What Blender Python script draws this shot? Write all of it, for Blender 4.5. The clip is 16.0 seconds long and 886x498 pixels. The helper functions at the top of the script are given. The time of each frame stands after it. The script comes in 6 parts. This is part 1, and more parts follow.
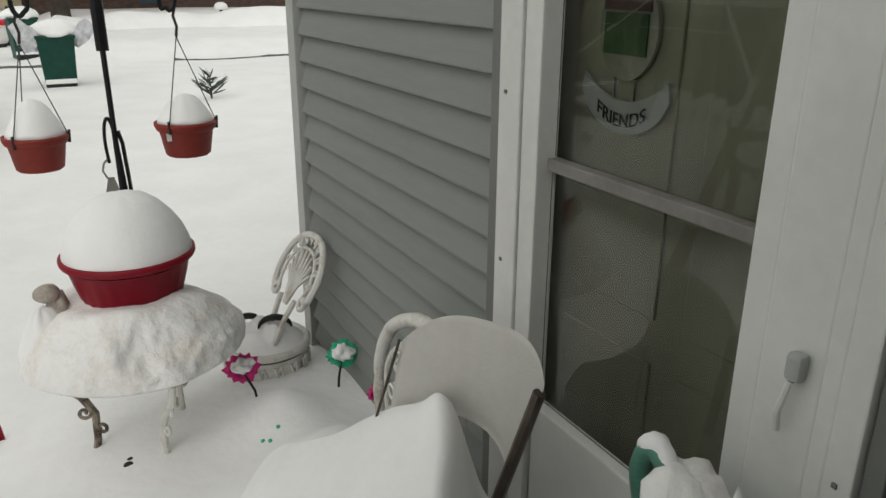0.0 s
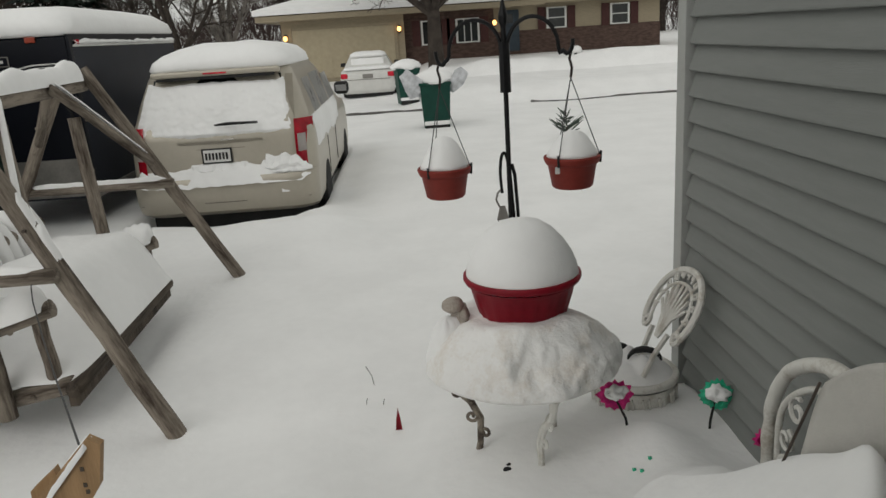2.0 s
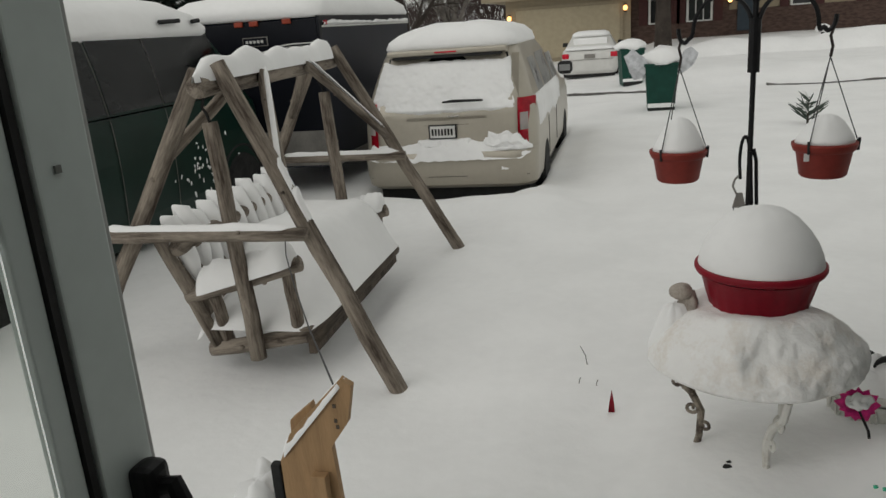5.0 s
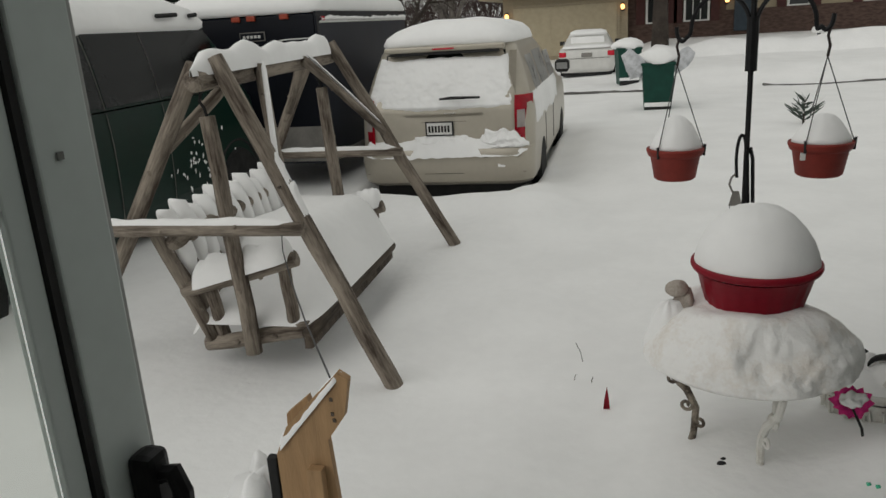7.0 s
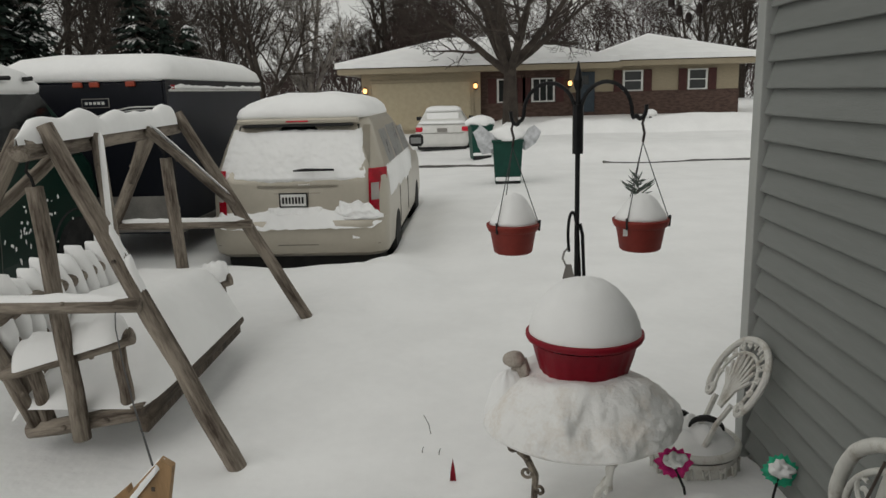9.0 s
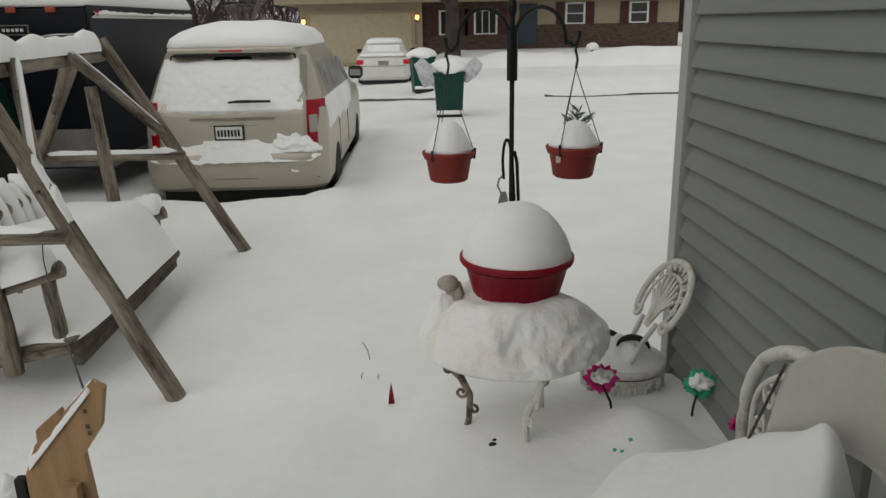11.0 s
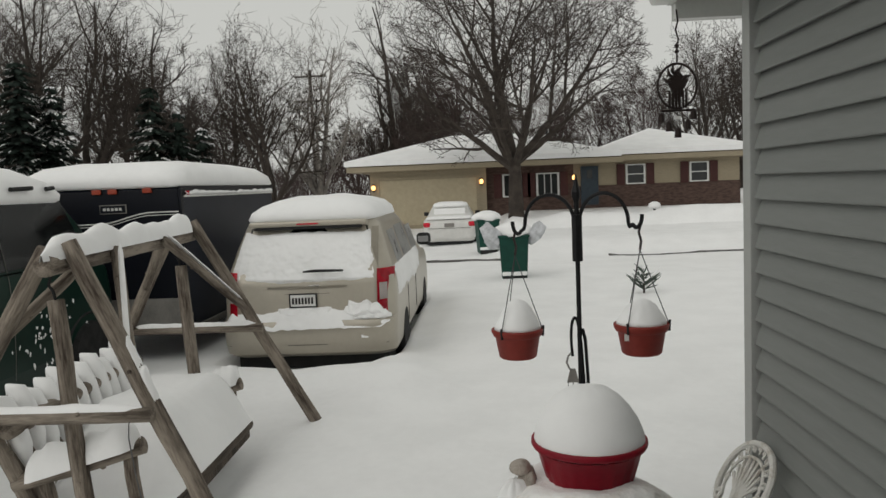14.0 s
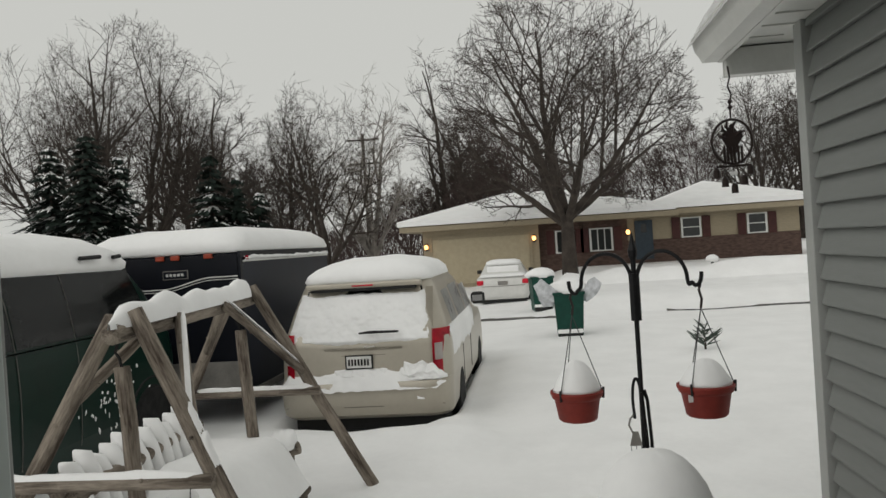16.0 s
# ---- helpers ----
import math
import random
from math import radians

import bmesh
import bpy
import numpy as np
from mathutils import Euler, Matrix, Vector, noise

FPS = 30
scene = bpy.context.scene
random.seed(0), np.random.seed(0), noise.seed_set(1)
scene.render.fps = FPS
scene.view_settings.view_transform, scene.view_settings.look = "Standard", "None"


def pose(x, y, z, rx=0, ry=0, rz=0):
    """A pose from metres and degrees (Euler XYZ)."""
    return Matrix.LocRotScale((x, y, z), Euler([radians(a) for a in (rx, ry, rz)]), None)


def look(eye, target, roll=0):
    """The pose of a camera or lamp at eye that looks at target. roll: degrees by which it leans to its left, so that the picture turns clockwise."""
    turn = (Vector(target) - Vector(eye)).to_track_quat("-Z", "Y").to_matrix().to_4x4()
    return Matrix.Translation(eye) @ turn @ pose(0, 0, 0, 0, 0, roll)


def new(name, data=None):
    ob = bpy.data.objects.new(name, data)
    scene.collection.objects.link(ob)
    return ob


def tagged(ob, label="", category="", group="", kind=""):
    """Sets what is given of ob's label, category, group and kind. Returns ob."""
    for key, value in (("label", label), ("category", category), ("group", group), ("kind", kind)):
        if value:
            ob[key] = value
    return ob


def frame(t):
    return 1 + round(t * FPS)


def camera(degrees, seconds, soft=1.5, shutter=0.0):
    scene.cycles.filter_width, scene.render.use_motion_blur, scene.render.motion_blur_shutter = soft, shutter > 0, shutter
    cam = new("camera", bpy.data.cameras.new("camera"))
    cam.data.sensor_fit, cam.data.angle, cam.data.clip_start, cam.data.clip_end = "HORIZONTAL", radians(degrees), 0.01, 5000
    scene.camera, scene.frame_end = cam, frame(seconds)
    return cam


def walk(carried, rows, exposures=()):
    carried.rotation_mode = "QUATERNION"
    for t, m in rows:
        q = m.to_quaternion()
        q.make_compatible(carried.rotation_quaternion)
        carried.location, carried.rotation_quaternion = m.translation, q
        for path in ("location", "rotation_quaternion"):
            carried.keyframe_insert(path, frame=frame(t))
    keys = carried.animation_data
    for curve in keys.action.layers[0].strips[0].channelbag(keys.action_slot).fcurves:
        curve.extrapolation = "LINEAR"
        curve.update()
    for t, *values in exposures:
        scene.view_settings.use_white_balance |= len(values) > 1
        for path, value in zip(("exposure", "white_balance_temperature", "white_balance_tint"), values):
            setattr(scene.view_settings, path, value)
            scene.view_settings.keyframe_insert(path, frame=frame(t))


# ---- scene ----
cam = camera(60.5, 16.0)
PATH = [
    (0, (0.000, 0.001, 1.619), (-1.662, 0.887, 0.947), 0.25),
    (0.5, (0.008, -0.054, 1.644), (-1.729, 0.732, 1.039), -1.39),
    (1, (0.008, -0.094, 1.639), (-1.819, 0.462, 1.046), -3.40),
    (1.5, (0.014, -0.138, 1.626), (-1.874, 0.191, 1.053), -3.31),
    (2, (0.021, -0.188, 1.620), (-1.900, -0.113, 1.069), -3.82),
    (2.5, (0.055, -0.228, 1.621), (-1.864, -0.333, 1.067), -3.64),
    (3, (0.041, -0.242, 1.622), (-1.865, -0.479, 1.063), -4.18),
    (3.5, (0.040, -0.252, 1.621), (-1.855, -0.552, 1.058), -4.11),
    (4, (0.037, -0.262, 1.617), (-1.848, -0.606, 1.044), -4.29),
    (4.5, (0.073, -0.262, 1.626), (-1.802, -0.678, 1.069), -4.32),
    (4.7, (0.067, -0.264, 1.617), (-1.802, -0.713, 1.064), -4.22),
    (6.8, (0.064, -0.254, 1.624), (-1.790, -0.735, 1.049), -4.44),
    (7, (0.072, -0.269, 1.611), (-1.793, -0.718, 1.043), -3.74),
    (7.5, (0.066, -0.247, 1.623), (-1.811, -0.648, 1.058), -3.59),
    (8, (0.078, -0.230, 1.652), (-1.856, -0.538, 1.246), -2.96),
    (8.5, (0.085, -0.213, 1.652), (-1.873, -0.419, 1.298), -2.56),
    (9, (0.086, -0.195, 1.633), (-1.870, -0.283, 1.226), -1.51),
    (9.5, (0.085, -0.170, 1.599), (-1.838, -0.150, 1.049), -1.24),
    (9.7, (0.100, -0.170, 1.583), (-1.809, -0.115, 0.990), -1.02),
    (11.8, (0.136, -0.152, 1.636), (-1.799, -0.100, 1.132), -1.25),
    (12, (0.164, -0.156, 1.649), (-1.788, -0.129, 1.211), -1.42),
    (12.5, (0.160, -0.163, 1.675), (-1.810, -0.184, 1.326), -1.58),
    (13, (0.148, -0.172, 1.689), (-1.829, -0.218, 1.387), -1.77),
    (13.5, (0.163, -0.172, 1.712), (-1.825, -0.235, 1.501), -1.93),
    (14, (0.189, -0.175, 1.721), (-1.802, -0.279, 1.553), -2.35),
    (14.5, (0.191, -0.179, 1.728), (-1.800, -0.321, 1.599), -2.95),
    (15, (0.199, -0.183, 1.737), (-1.793, -0.339, 1.661), -3.00),
    (15.5, (0.187, -0.183, 1.739), (-1.803, -0.380, 1.696), -3.41),
    (16, (0.196, -0.184, 1.741), (-1.790, -0.419, 1.732), -3.68),
]
EXPO = [(0.0, 0.29), (0.5, 0.25), (1.0, 0.12), (1.5, 0.0), (2.0, -0.11), (3.0, -0.18), (4.5, -0.19), (9.0, -0.20), (12.0, -0.15), (14.0, -0.10), (16.0, -0.06)]
walk(cam, [(t, look(eye, target, roll)) for t, eye, target, roll in PATH], EXPO)

# ---- sky and light ----
world = bpy.data.worlds.new("overcast")
scene.world = world
world.use_nodes = True
wn, wl = world.node_tree.nodes, world.node_tree.links
wn.clear()
w_out, w_bg = wn.new("ShaderNodeOutputWorld"), wn.new("ShaderNodeBackground")
w_sky = wn.new("ShaderNodeTexSky")
w_sky.sky_type = "NISHITA"
w_sky.sun_disc = False
w_sky.sun_elevation, w_sky.sun_rotation = radians(34), radians(128)
w_sky.air_density, w_sky.dust_density = 1.0, 6.0
w_grey, w_mul, w_mix = wn.new("ShaderNodeRGBToBW"), wn.new("ShaderNodeVectorMath"), wn.new("ShaderNodeMix")
w_mul.operation, w_mul.inputs[1].default_value = "MULTIPLY", (0.055, 0.055, 0.055)
w_mix.data_type = "RGBA"
w_mix.inputs[0].default_value = 0.88
w_mix.inputs[7].default_value = (0.665, 0.67, 0.635, 1)
wl.new(w_sky.outputs[0], w_grey.inputs[0])
wl.new(w_grey.outputs[0], w_mul.inputs[0])
wl.new(w_mul.outputs[0], w_mix.inputs[6])
wl.new(w_mix.outputs[2], w_bg.inputs[0])
w_bg.inputs[1].default_value = 1.0
wl.new(w_bg.outputs[0], w_out.inputs[0])
sun = new("sun", bpy.data.lights.new("sun", "SUN"))
sun.data.energy, sun.data.angle, sun.data.color = 0.7, radians(60), (1.0, 0.97, 0.93)
sun.matrix_world = look((14, -11, 12), (0, 0, 0))

# ---- materials ----


def material(name, base, rough=0.6, metal=0.0, vary=0.12, scale=6.0, bump=0.0, bump_scale=40.0, second=None, stretch=(1, 1, 1), emit=0.0, sub=0.0, spread=(0.35, 0.65), random=0.0):
    m = bpy.data.materials.new(name)
    m.use_nodes = True
    n, l = m.node_tree.nodes, m.node_tree.links
    b = n["Principled BSDF"]
    b.inputs["Roughness"].default_value, b.inputs["Metallic"].default_value = rough, metal
    b.inputs["Specular IOR Level"].default_value = 0.5 if rough < 0.42 else 0.25
    co, mp = n.new("ShaderNodeTexCoord"), n.new("ShaderNodeMapping")
    mp.inputs["Scale"].default_value = stretch
    l.new(co.outputs["Object"], mp.inputs[0])
    t1, t2 = n.new("ShaderNodeTexNoise"), n.new("ShaderNodeTexNoise")
    t1.inputs["Scale"].default_value, t1.inputs["Detail"].default_value = scale, 5
    t2.inputs["Scale"].default_value, t2.inputs["Detail"].default_value = scale * 9, 4
    for t in (t1, t2):
        l.new(mp.outputs[0], t.inputs["Vector"])
    ramp = n.new("ShaderNodeValToRGB")
    dark = second or tuple(c * (1 - vary) for c in base)
    light = base if second else tuple(min(1, c * (1 + vary)) for c in base)
    ramp.color_ramp.elements[0].position, ramp.color_ramp.elements[1].position = spread
    ramp.color_ramp.elements[0].color, ramp.color_ramp.elements[1].color = (*dark, 1), (*light, 1)
    add = n.new("ShaderNodeMath")
    add.operation = "MULTIPLY_ADD"
    add.inputs[1].default_value, add.inputs[2].default_value = 0.35, -0.175
    l.new(t2.outputs[0], add.inputs[0])
    both = n.new("ShaderNodeMath")
    l.new(t1.outputs[0], both.inputs[0])
    l.new(add.outputs[0], both.inputs[1])
    l.new(both.outputs[0], ramp.inputs[0])
    colour = ramp.outputs[0]
    if random:
        info, mm, mx = n.new("ShaderNodeObjectInfo"), n.new("ShaderNodeMapRange"), n.new("ShaderNodeVectorMath")
        mm.inputs[3].default_value, mm.inputs[4].default_value = 1 - random, 1 + random
        l.new(info.outputs["Random"], mm.inputs[0])
        mx.operation = "SCALE"
        l.new(colour, mx.inputs[0])
        l.new(mm.outputs[0], mx.inputs["Scale"])
        colour = mx.outputs[0]
    l.new(colour, b.inputs["Base Color"])
    if bump:
        bn, t3 = n.new("ShaderNodeBump"), n.new("ShaderNodeTexNoise")
        t3.inputs["Scale"].default_value, t3.inputs["Detail"].default_value = bump_scale, 6
        l.new(mp.outputs[0], t3.inputs["Vector"])
        bn.inputs["Strength"].default_value, bn.inputs["Distance"].default_value = bump, 0.02
        l.new(t3.outputs[0], bn.inputs["Height"])
        l.new(bn.outputs[0], b.inputs["Normal"])
    if emit:
        b.inputs["Emission Color"].default_value = (*base, 1)
        b.inputs["Emission Strength"].default_value = emit
    if sub:
        b.inputs["Subsurface Weight"].default_value = sub
        b.inputs["Subsurface Radius"].default_value = (0.03, 0.03, 0.035)
    return m


SNOW = material("snow", (0.85, 0.85, 0.845), 0.75, vary=0.03, scale=1.5, bump=0.25, bump_scale=14)
SNOW_ROUGH = material("clumped_snow", (0.84, 0.835, 0.82), 0.8, scale=9, second=(0.74, 0.70, 0.65), spread=(0.26, 0.5), bump=0.5, bump_scale=30)
SIDING = material("grey_vinyl_siding", (0.215, 0.224, 0.215), 0.72, vary=0.06, scale=3, bump=0.1, bump_scale=90, stretch=(0.3, 1, 3), random=0.03)
TRIM_GREY = material("corner_post_vinyl", (0.36, 0.37, 0.355), 0.45, vary=0.06, scale=4)
CHANNEL = material("dark_channel", (0.16, 0.165, 0.155), 0.5, vary=0.08)
WHITE = material("white_paint", (0.62, 0.625, 0.60), 0.4, vary=0.05, scale=4, bump=0.05, bump_scale=60)
DOOR_WHITE = material("storm_door_enamel", (0.52, 0.575, 0.555), 0.35, vary=0.05, scale=4)
SEAL = material("black_rubber", (0.02, 0.02, 0.02), 0.6, vary=0.2)
INNER_DOOR = material("olive_grey_door", (0.125, 0.123, 0.088), 0.5, vary=0.15, scale=3, stretch=(2, 1, 0.4))
LOG = material("weathered_log", (0.29, 0.25, 0.205), 0.85, scale=13, second=(0.06, 0.045, 0.035), spread=(0.33, 0.60), stretch=(1, 1, 0.14), bump=0.8, bump_scale=45)
PLY = material("raw_plywood", (0.38, 0.24, 0.125), 0.65, vary=0.14, scale=5, stretch=(6, 6, 0.7), bump=0.15)
BLACK_METAL = material("black_iron", (0.012, 0.012, 0.013), 0.45, metal=0.4, vary=0.2, scale=30)
RED_POT = material("red_plastic", (0.205, 0.002, 0.012), 0.5, vary=0.12, scale=6, bump=0.05)
CLAY_POT = material("terracotta_plastic", (0.205, 0.028, 0.02), 0.6, vary=0.12, scale=8)
CAST = material("white_cast_metal", (0.66, 0.65, 0.61), 0.5, second=(0.42, 0.38, 0.32), scale=14, spread=(0.25, 0.5), bump=0.2, bump_scale=80)
CAST_BARE = material("bare_cast_metal", (0.30, 0.26, 0.21), 0.6, second=(0.06, 0.045, 0.035), scale=22, spread=(0.35, 0.6), bump=0.3, bump_scale=80)
RUST_TUBE = material("brown_tube", (0.06, 0.045, 0.035), 0.4, metal=0.3, vary=0.3, scale=20)
CHAIR_PLASTIC = material("white_moulded_plastic", (0.86, 0.84, 0.80), 0.45, vary=0.04, scale=5, bump=0.1, bump_scale=150)
PINK = material("pink_petal", (0.55, 0.02, 0.18), 0.5, vary=0.25, scale=40)
GREEN_PETAL = material("green_foil", (0.03, 0.42, 0.24), 0.35, vary=0.3, scale=40)
VAN_PAINT = material("champagne_paint", (0.42, 0.385, 0.32), 0.3, metal=0.25, vary=0.05, scale=2)
GLASS_DARK = material("dark_tinted_glass", (0.02, 0.022, 0.022), 0.08, vary=0.2)
TYRE = material("tyre_rubber", (0.018, 0.018, 0.018), 0.85, vary=0.3, scale=12)
ALLOY = material("alloy_rim", (0.4, 0.4, 0.4), 0.35, metal=0.8)
RED_LENS = material("red_lens", (0.50, 0.012, 0.03), 0.2, vary=0.25, scale=9)
CLEAR_LENS = material("clear_lens", (0.6, 0.55, 0.53), 0.15, vary=0.1)
CHROME = material("chrome", (0.55, 0.54, 0.5), 0.25, metal=0.9)
PLATE = material("plate_white", (0.62, 0.62, 0.6), 0.4, vary=0.1)
# Black plastic; also colours the solid pieces that stand for shade.
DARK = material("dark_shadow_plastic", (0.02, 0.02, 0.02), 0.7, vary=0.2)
GREEN_PAINT = material("dark_green_paint", (0.005, 0.021, 0.015), 0.3, vary=0.15, scale=2)
NAVY = material("navy_trailer_panel", (0.013, 0.016, 0.026), 0.4, vary=0.15, scale=2)
NAVY_BLACK = material("black_trailer_panel", (0.006, 0.007, 0.011), 0.35, vary=0.15, scale=2)
GREY_PANEL = material("grey_panel", (0.20, 0.19, 0.175), 0.6, vary=0.15)
for dull in (NAVY, NAVY_BLACK, GREEN_PAINT):
    for nd in dull.node_tree.nodes:
        if nd.type == "BSDF_PRINCIPLED":
            nd.inputs["Specular IOR Level"].default_value = 0.22
AMBER = material("amber_lens", (0.30, 0.045, 0.018), 0.3, vary=0.1)
BIN_GREEN = material("green_bin_plastic", (0.006, 0.050, 0.036), 0.5, vary=0.15)
SEDAN_PAINT = material("silver_white_paint", (0.60, 0.595, 0.57), 0.3, vary=0.04)
HOUSE_WALL = material("tan_siding", (0.30, 0.255, 0.18), 0.7, vary=0.08, stretch=(1, 1, 8))
BRICK = material("brown_brick", (0.085, 0.055, 0.045), 0.85, vary=0.3, scale=5, stretch=(1, 1, 3))
GARAGE = material("cream_garage_door", (0.40, 0.345, 0.24), 0.5, vary=0.05)
SHUTTER = material("dark_red_shutter", (0.06, 0.022, 0.02), 0.6)
SLATE_DOOR = material("blue_grey_door", (0.035, 0.05, 0.065), 0.5)
BARK = material("dark_bark", (0.055, 0.045, 0.038), 0.9, vary=0.3, scale=3)
BARK_RED = material("reddish_twigs", (0.058, 0.041, 0.037), 0.9, vary=0.3, scale=3)
BIRCH = material("pale_bark", (0.22, 0.20, 0.18), 0.9, vary=0.3, scale=3)
NEEDLES = material("spruce_needles", (0.016, 0.026, 0.02), 0.9, vary=0.4, scale=2)
SPRIG = material("grey_green_sprig", (0.07, 0.09, 0.075), 0.9, vary=0.3, scale=30)
LAMP_GLOW = material("lit_lamp", (1.0, 0.50, 0.16), 0.5, emit=3.5)
ASPHALT = material("wet_kerb", (0.10, 0.095, 0.09), 0.8, vary=0.3, scale=5)
CLOTH = material("silver_bag", (0.5, 0.51, 0.53), 0.5, vary=0.2, scale=10, bump=0.5)
WIRE = material("thin_wire", (0.05, 0.05, 0.05), 0.5)
GREEN_GLAZE = material("green_glaze", (0.05, 0.16, 0.12), 0.4, vary=0.3, scale=12)
STONE = material("mottled_stone", (0.36, 0.32, 0.28), 0.85, vary=0.3, scale=20, bump=0.4)
COPPER = material("dark_bronze", (0.03, 0.022, 0.02), 0.5, metal=0.5)
INK = material("black_ink", (0.02, 0.02, 0.02), 0.6)
# Log bark, darkened to carry the shade under the bench's front edge.
LOG_DARK = material("shaded_bark_log", (0.10, 0.08, 0.062), 0.85, scale=14, second=(0.03, 0.024, 0.02), spread=(0.3, 0.6), stretch=(1, 1, 0.1), bump=0.8, bump_scale=45)
FROST_GLASS = material("frosted_glass", (0.035, 0.037, 0.037), 0.25, scale=5, second=(0.66, 0.66, 0.65), spread=(0.56, 0.74))
PLAQUE_GREY = material("plaque_grey", (0.13, 0.13, 0.10), 0.6, vary=0.25)
SIGN = material("sign_white", (0.18, 0.188, 0.175), 0.6, vary=0.08)
PLAQUE_GREEN = material("plaque_green", (0.022, 0.045, 0.016), 0.6, vary=0.25)
PLAQUE_BROWN = material("plaque_brown", (0.035, 0.018, 0.014), 0.6, vary=0.25)
PLASTER = material("interior_plaster", (0.55, 0.52, 0.46), 0.8, vary=0.05)
WOODFLOOR = material("interior_floor", (0.22, 0.14, 0.08), 0.5, vary=0.2, stretch=(1, 8, 1))
GLASS = bpy.data.materials.new("clear_glass")
GLASS.use_nodes = True
gb = GLASS.node_tree.nodes["Principled BSDF"]
gb.inputs["Transmission Weight"].default_value, gb.inputs["Roughness"].default_value = 1.0, 0.0
gb.inputs["IOR"].default_value = 1.3
gb.inputs["Base Color"].default_value = (0.9, 0.93, 0.9, 1)

# ---- mesh helpers ----


def part(name, bm, mat, parent=None, label="", smooth=False):
    me = bpy.data.meshes.new(name)
    bmesh.ops.recalc_face_normals(bm, faces=bm.faces)
    bm.to_mesh(me)
    bm.free()
    me.materials.append(mat)
    if smooth:
        me.polygons.foreach_set("use_smooth", [True] * len(me.polygons))
    ob = new(name, me)
    if parent:
        ob.parent = parent
        ob.matrix_parent_inverse = Matrix.Identity(4)
    if label:
        ob["label"] = label
    return ob


def thing(name, label, category, at=(0, 0, 0), turn=0.0, group="", kind=""):
    ob = new(name)
    ob.matrix_basis = pose(*at, 0, 0, turn)
    return tagged(ob, label, category, group, kind)


def box(bm, lo, hi, bevel=0.0, m=None):
    c, s = [(a + b) / 2 for a, b in zip(lo, hi)], [abs(b - a) for a, b in zip(lo, hi)]
    mat = (m or Matrix()) @ Matrix.Translation(c) @ Matrix.Diagonal((*s, 1))
    vs = bmesh.ops.create_cube(bm, size=1, matrix=mat)["verts"]
    if bevel:
        es = list({e for v in vs for e in v.link_edges})
        bmesh.ops.bevel(bm, geom=es, offset=bevel, segments=2, affect="EDGES", profile=0.6)
    return bm


def boxes(*pairs, bevel=0.0):
    bm = bmesh.new()
    for lo, hi in pairs:
        box(bm, lo, hi, bevel)
    return bm


def tube(points, radius, sides=8, bm=None, caps=True):
    """A tube along points; radius a number or one per point."""
    bm = bm or bmesh.new()
    pts = [Vector(p) for p in points]
    rad = radius if hasattr(radius, "__len__") else [radius] * len(pts)
    rings, up = [], None
    for i, p in enumerate(pts):
        d = (pts[min(i + 1, len(pts) - 1)] - pts[max(i - 1, 0)]).normalized()
        if up is None or abs(up.dot(d)) > 0.97:
            up = Vector((0, 0, 1)) if abs(d.z) < 0.9 else Vector((1, 0, 0))
        a = d.cross(up).normalized()
        b = a.cross(d).normalized()
        up = b
        rings.append([bm.verts.new(p + rad[i] * (math.cos(2 * math.pi * k / sides) * a + math.sin(2 * math.pi * k / sides) * b)) for k in range(sides)])
    for r, s in zip(rings, rings[1:]):
        for k in range(sides):
            bm.faces.new((r[k], r[(k + 1) % sides], s[(k + 1) % sides], s[k]))
    if caps:
        bm.faces.new(rings[0])
        bm.faces.new(rings[-1][::-1])
    return bm


def lathe(profile, sides=32, centre=(0, 0), bm=None, wobble=0.0, cap=True, squash=1.0):
    """Rings of (radius, z) round an upright axis."""
    bm = bm or bmesh.new()
    rings, widest = [], max(r for r, z in profile)
    for j, (r, z) in enumerate(profile):
        ring = []
        for k in range(sides):
            a = 2 * math.pi * k / sides
            rr = r * (1 + wobble * noise.noise((math.cos(a) * 1.7 + centre[0] * 3, math.sin(a) * 1.7, z * 6)))
            zz = z + wobble * 0.25 * min(1.0, 2 * r / widest) * noise.noise((math.cos(a) * 2 + 7, math.sin(a) * 2, z * 5))
            ring.append(bm.verts.new((centre[0] + rr * math.cos(a), centre[1] + squash * rr * math.sin(a), zz)))
        rings.append(ring)
    for r, s in zip(rings, rings[1:]):
        for k in range(sides):
            bm.faces.new((r[k], r[(k + 1) % sides], s[(k + 1) % sides], s[k]))
    if cap:
        bm.faces.new(rings[0][::-1])
        bm.faces.new(rings[-1])
    return bm


def slices(levels, n=10, bm=None, cap=True):
    """A body of stacked rounded plan outlines: (z, x_low, x_high, half width, corner radius, y centre)."""
    bm = bm or bmesh.new()
    rings = []
    for z, x0, x1, w, r, yc in levels:
        r = max(0.005, min(r, w * 0.98, (x1 - x0) * 0.49))
        ring = []
        for cx, cy, a0 in ((x1 - r, yc + w - r, 0), (x0 + r, yc + w - r, 90), (x0 + r, yc - w + r, 180), (x1 - r, yc - w + r, 270)):
            for k in range(n):
                a = radians(a0 + 90 * k / (n - 1))
                ring.append(bm.verts.new((cx + r * math.cos(a), cy + r * math.sin(a), z)))
        rings.append(ring)
    m = len(rings[0])
    for r, s in zip(rings, rings[1:]):
        for k in range(m):
            bm.faces.new((r[k], r[(k + 1) % m], s[(k + 1) % m], s[k]))
    if cap:
        bm.faces.new(rings[0][::-1])
        bm.faces.new(rings[-1])
    return bm


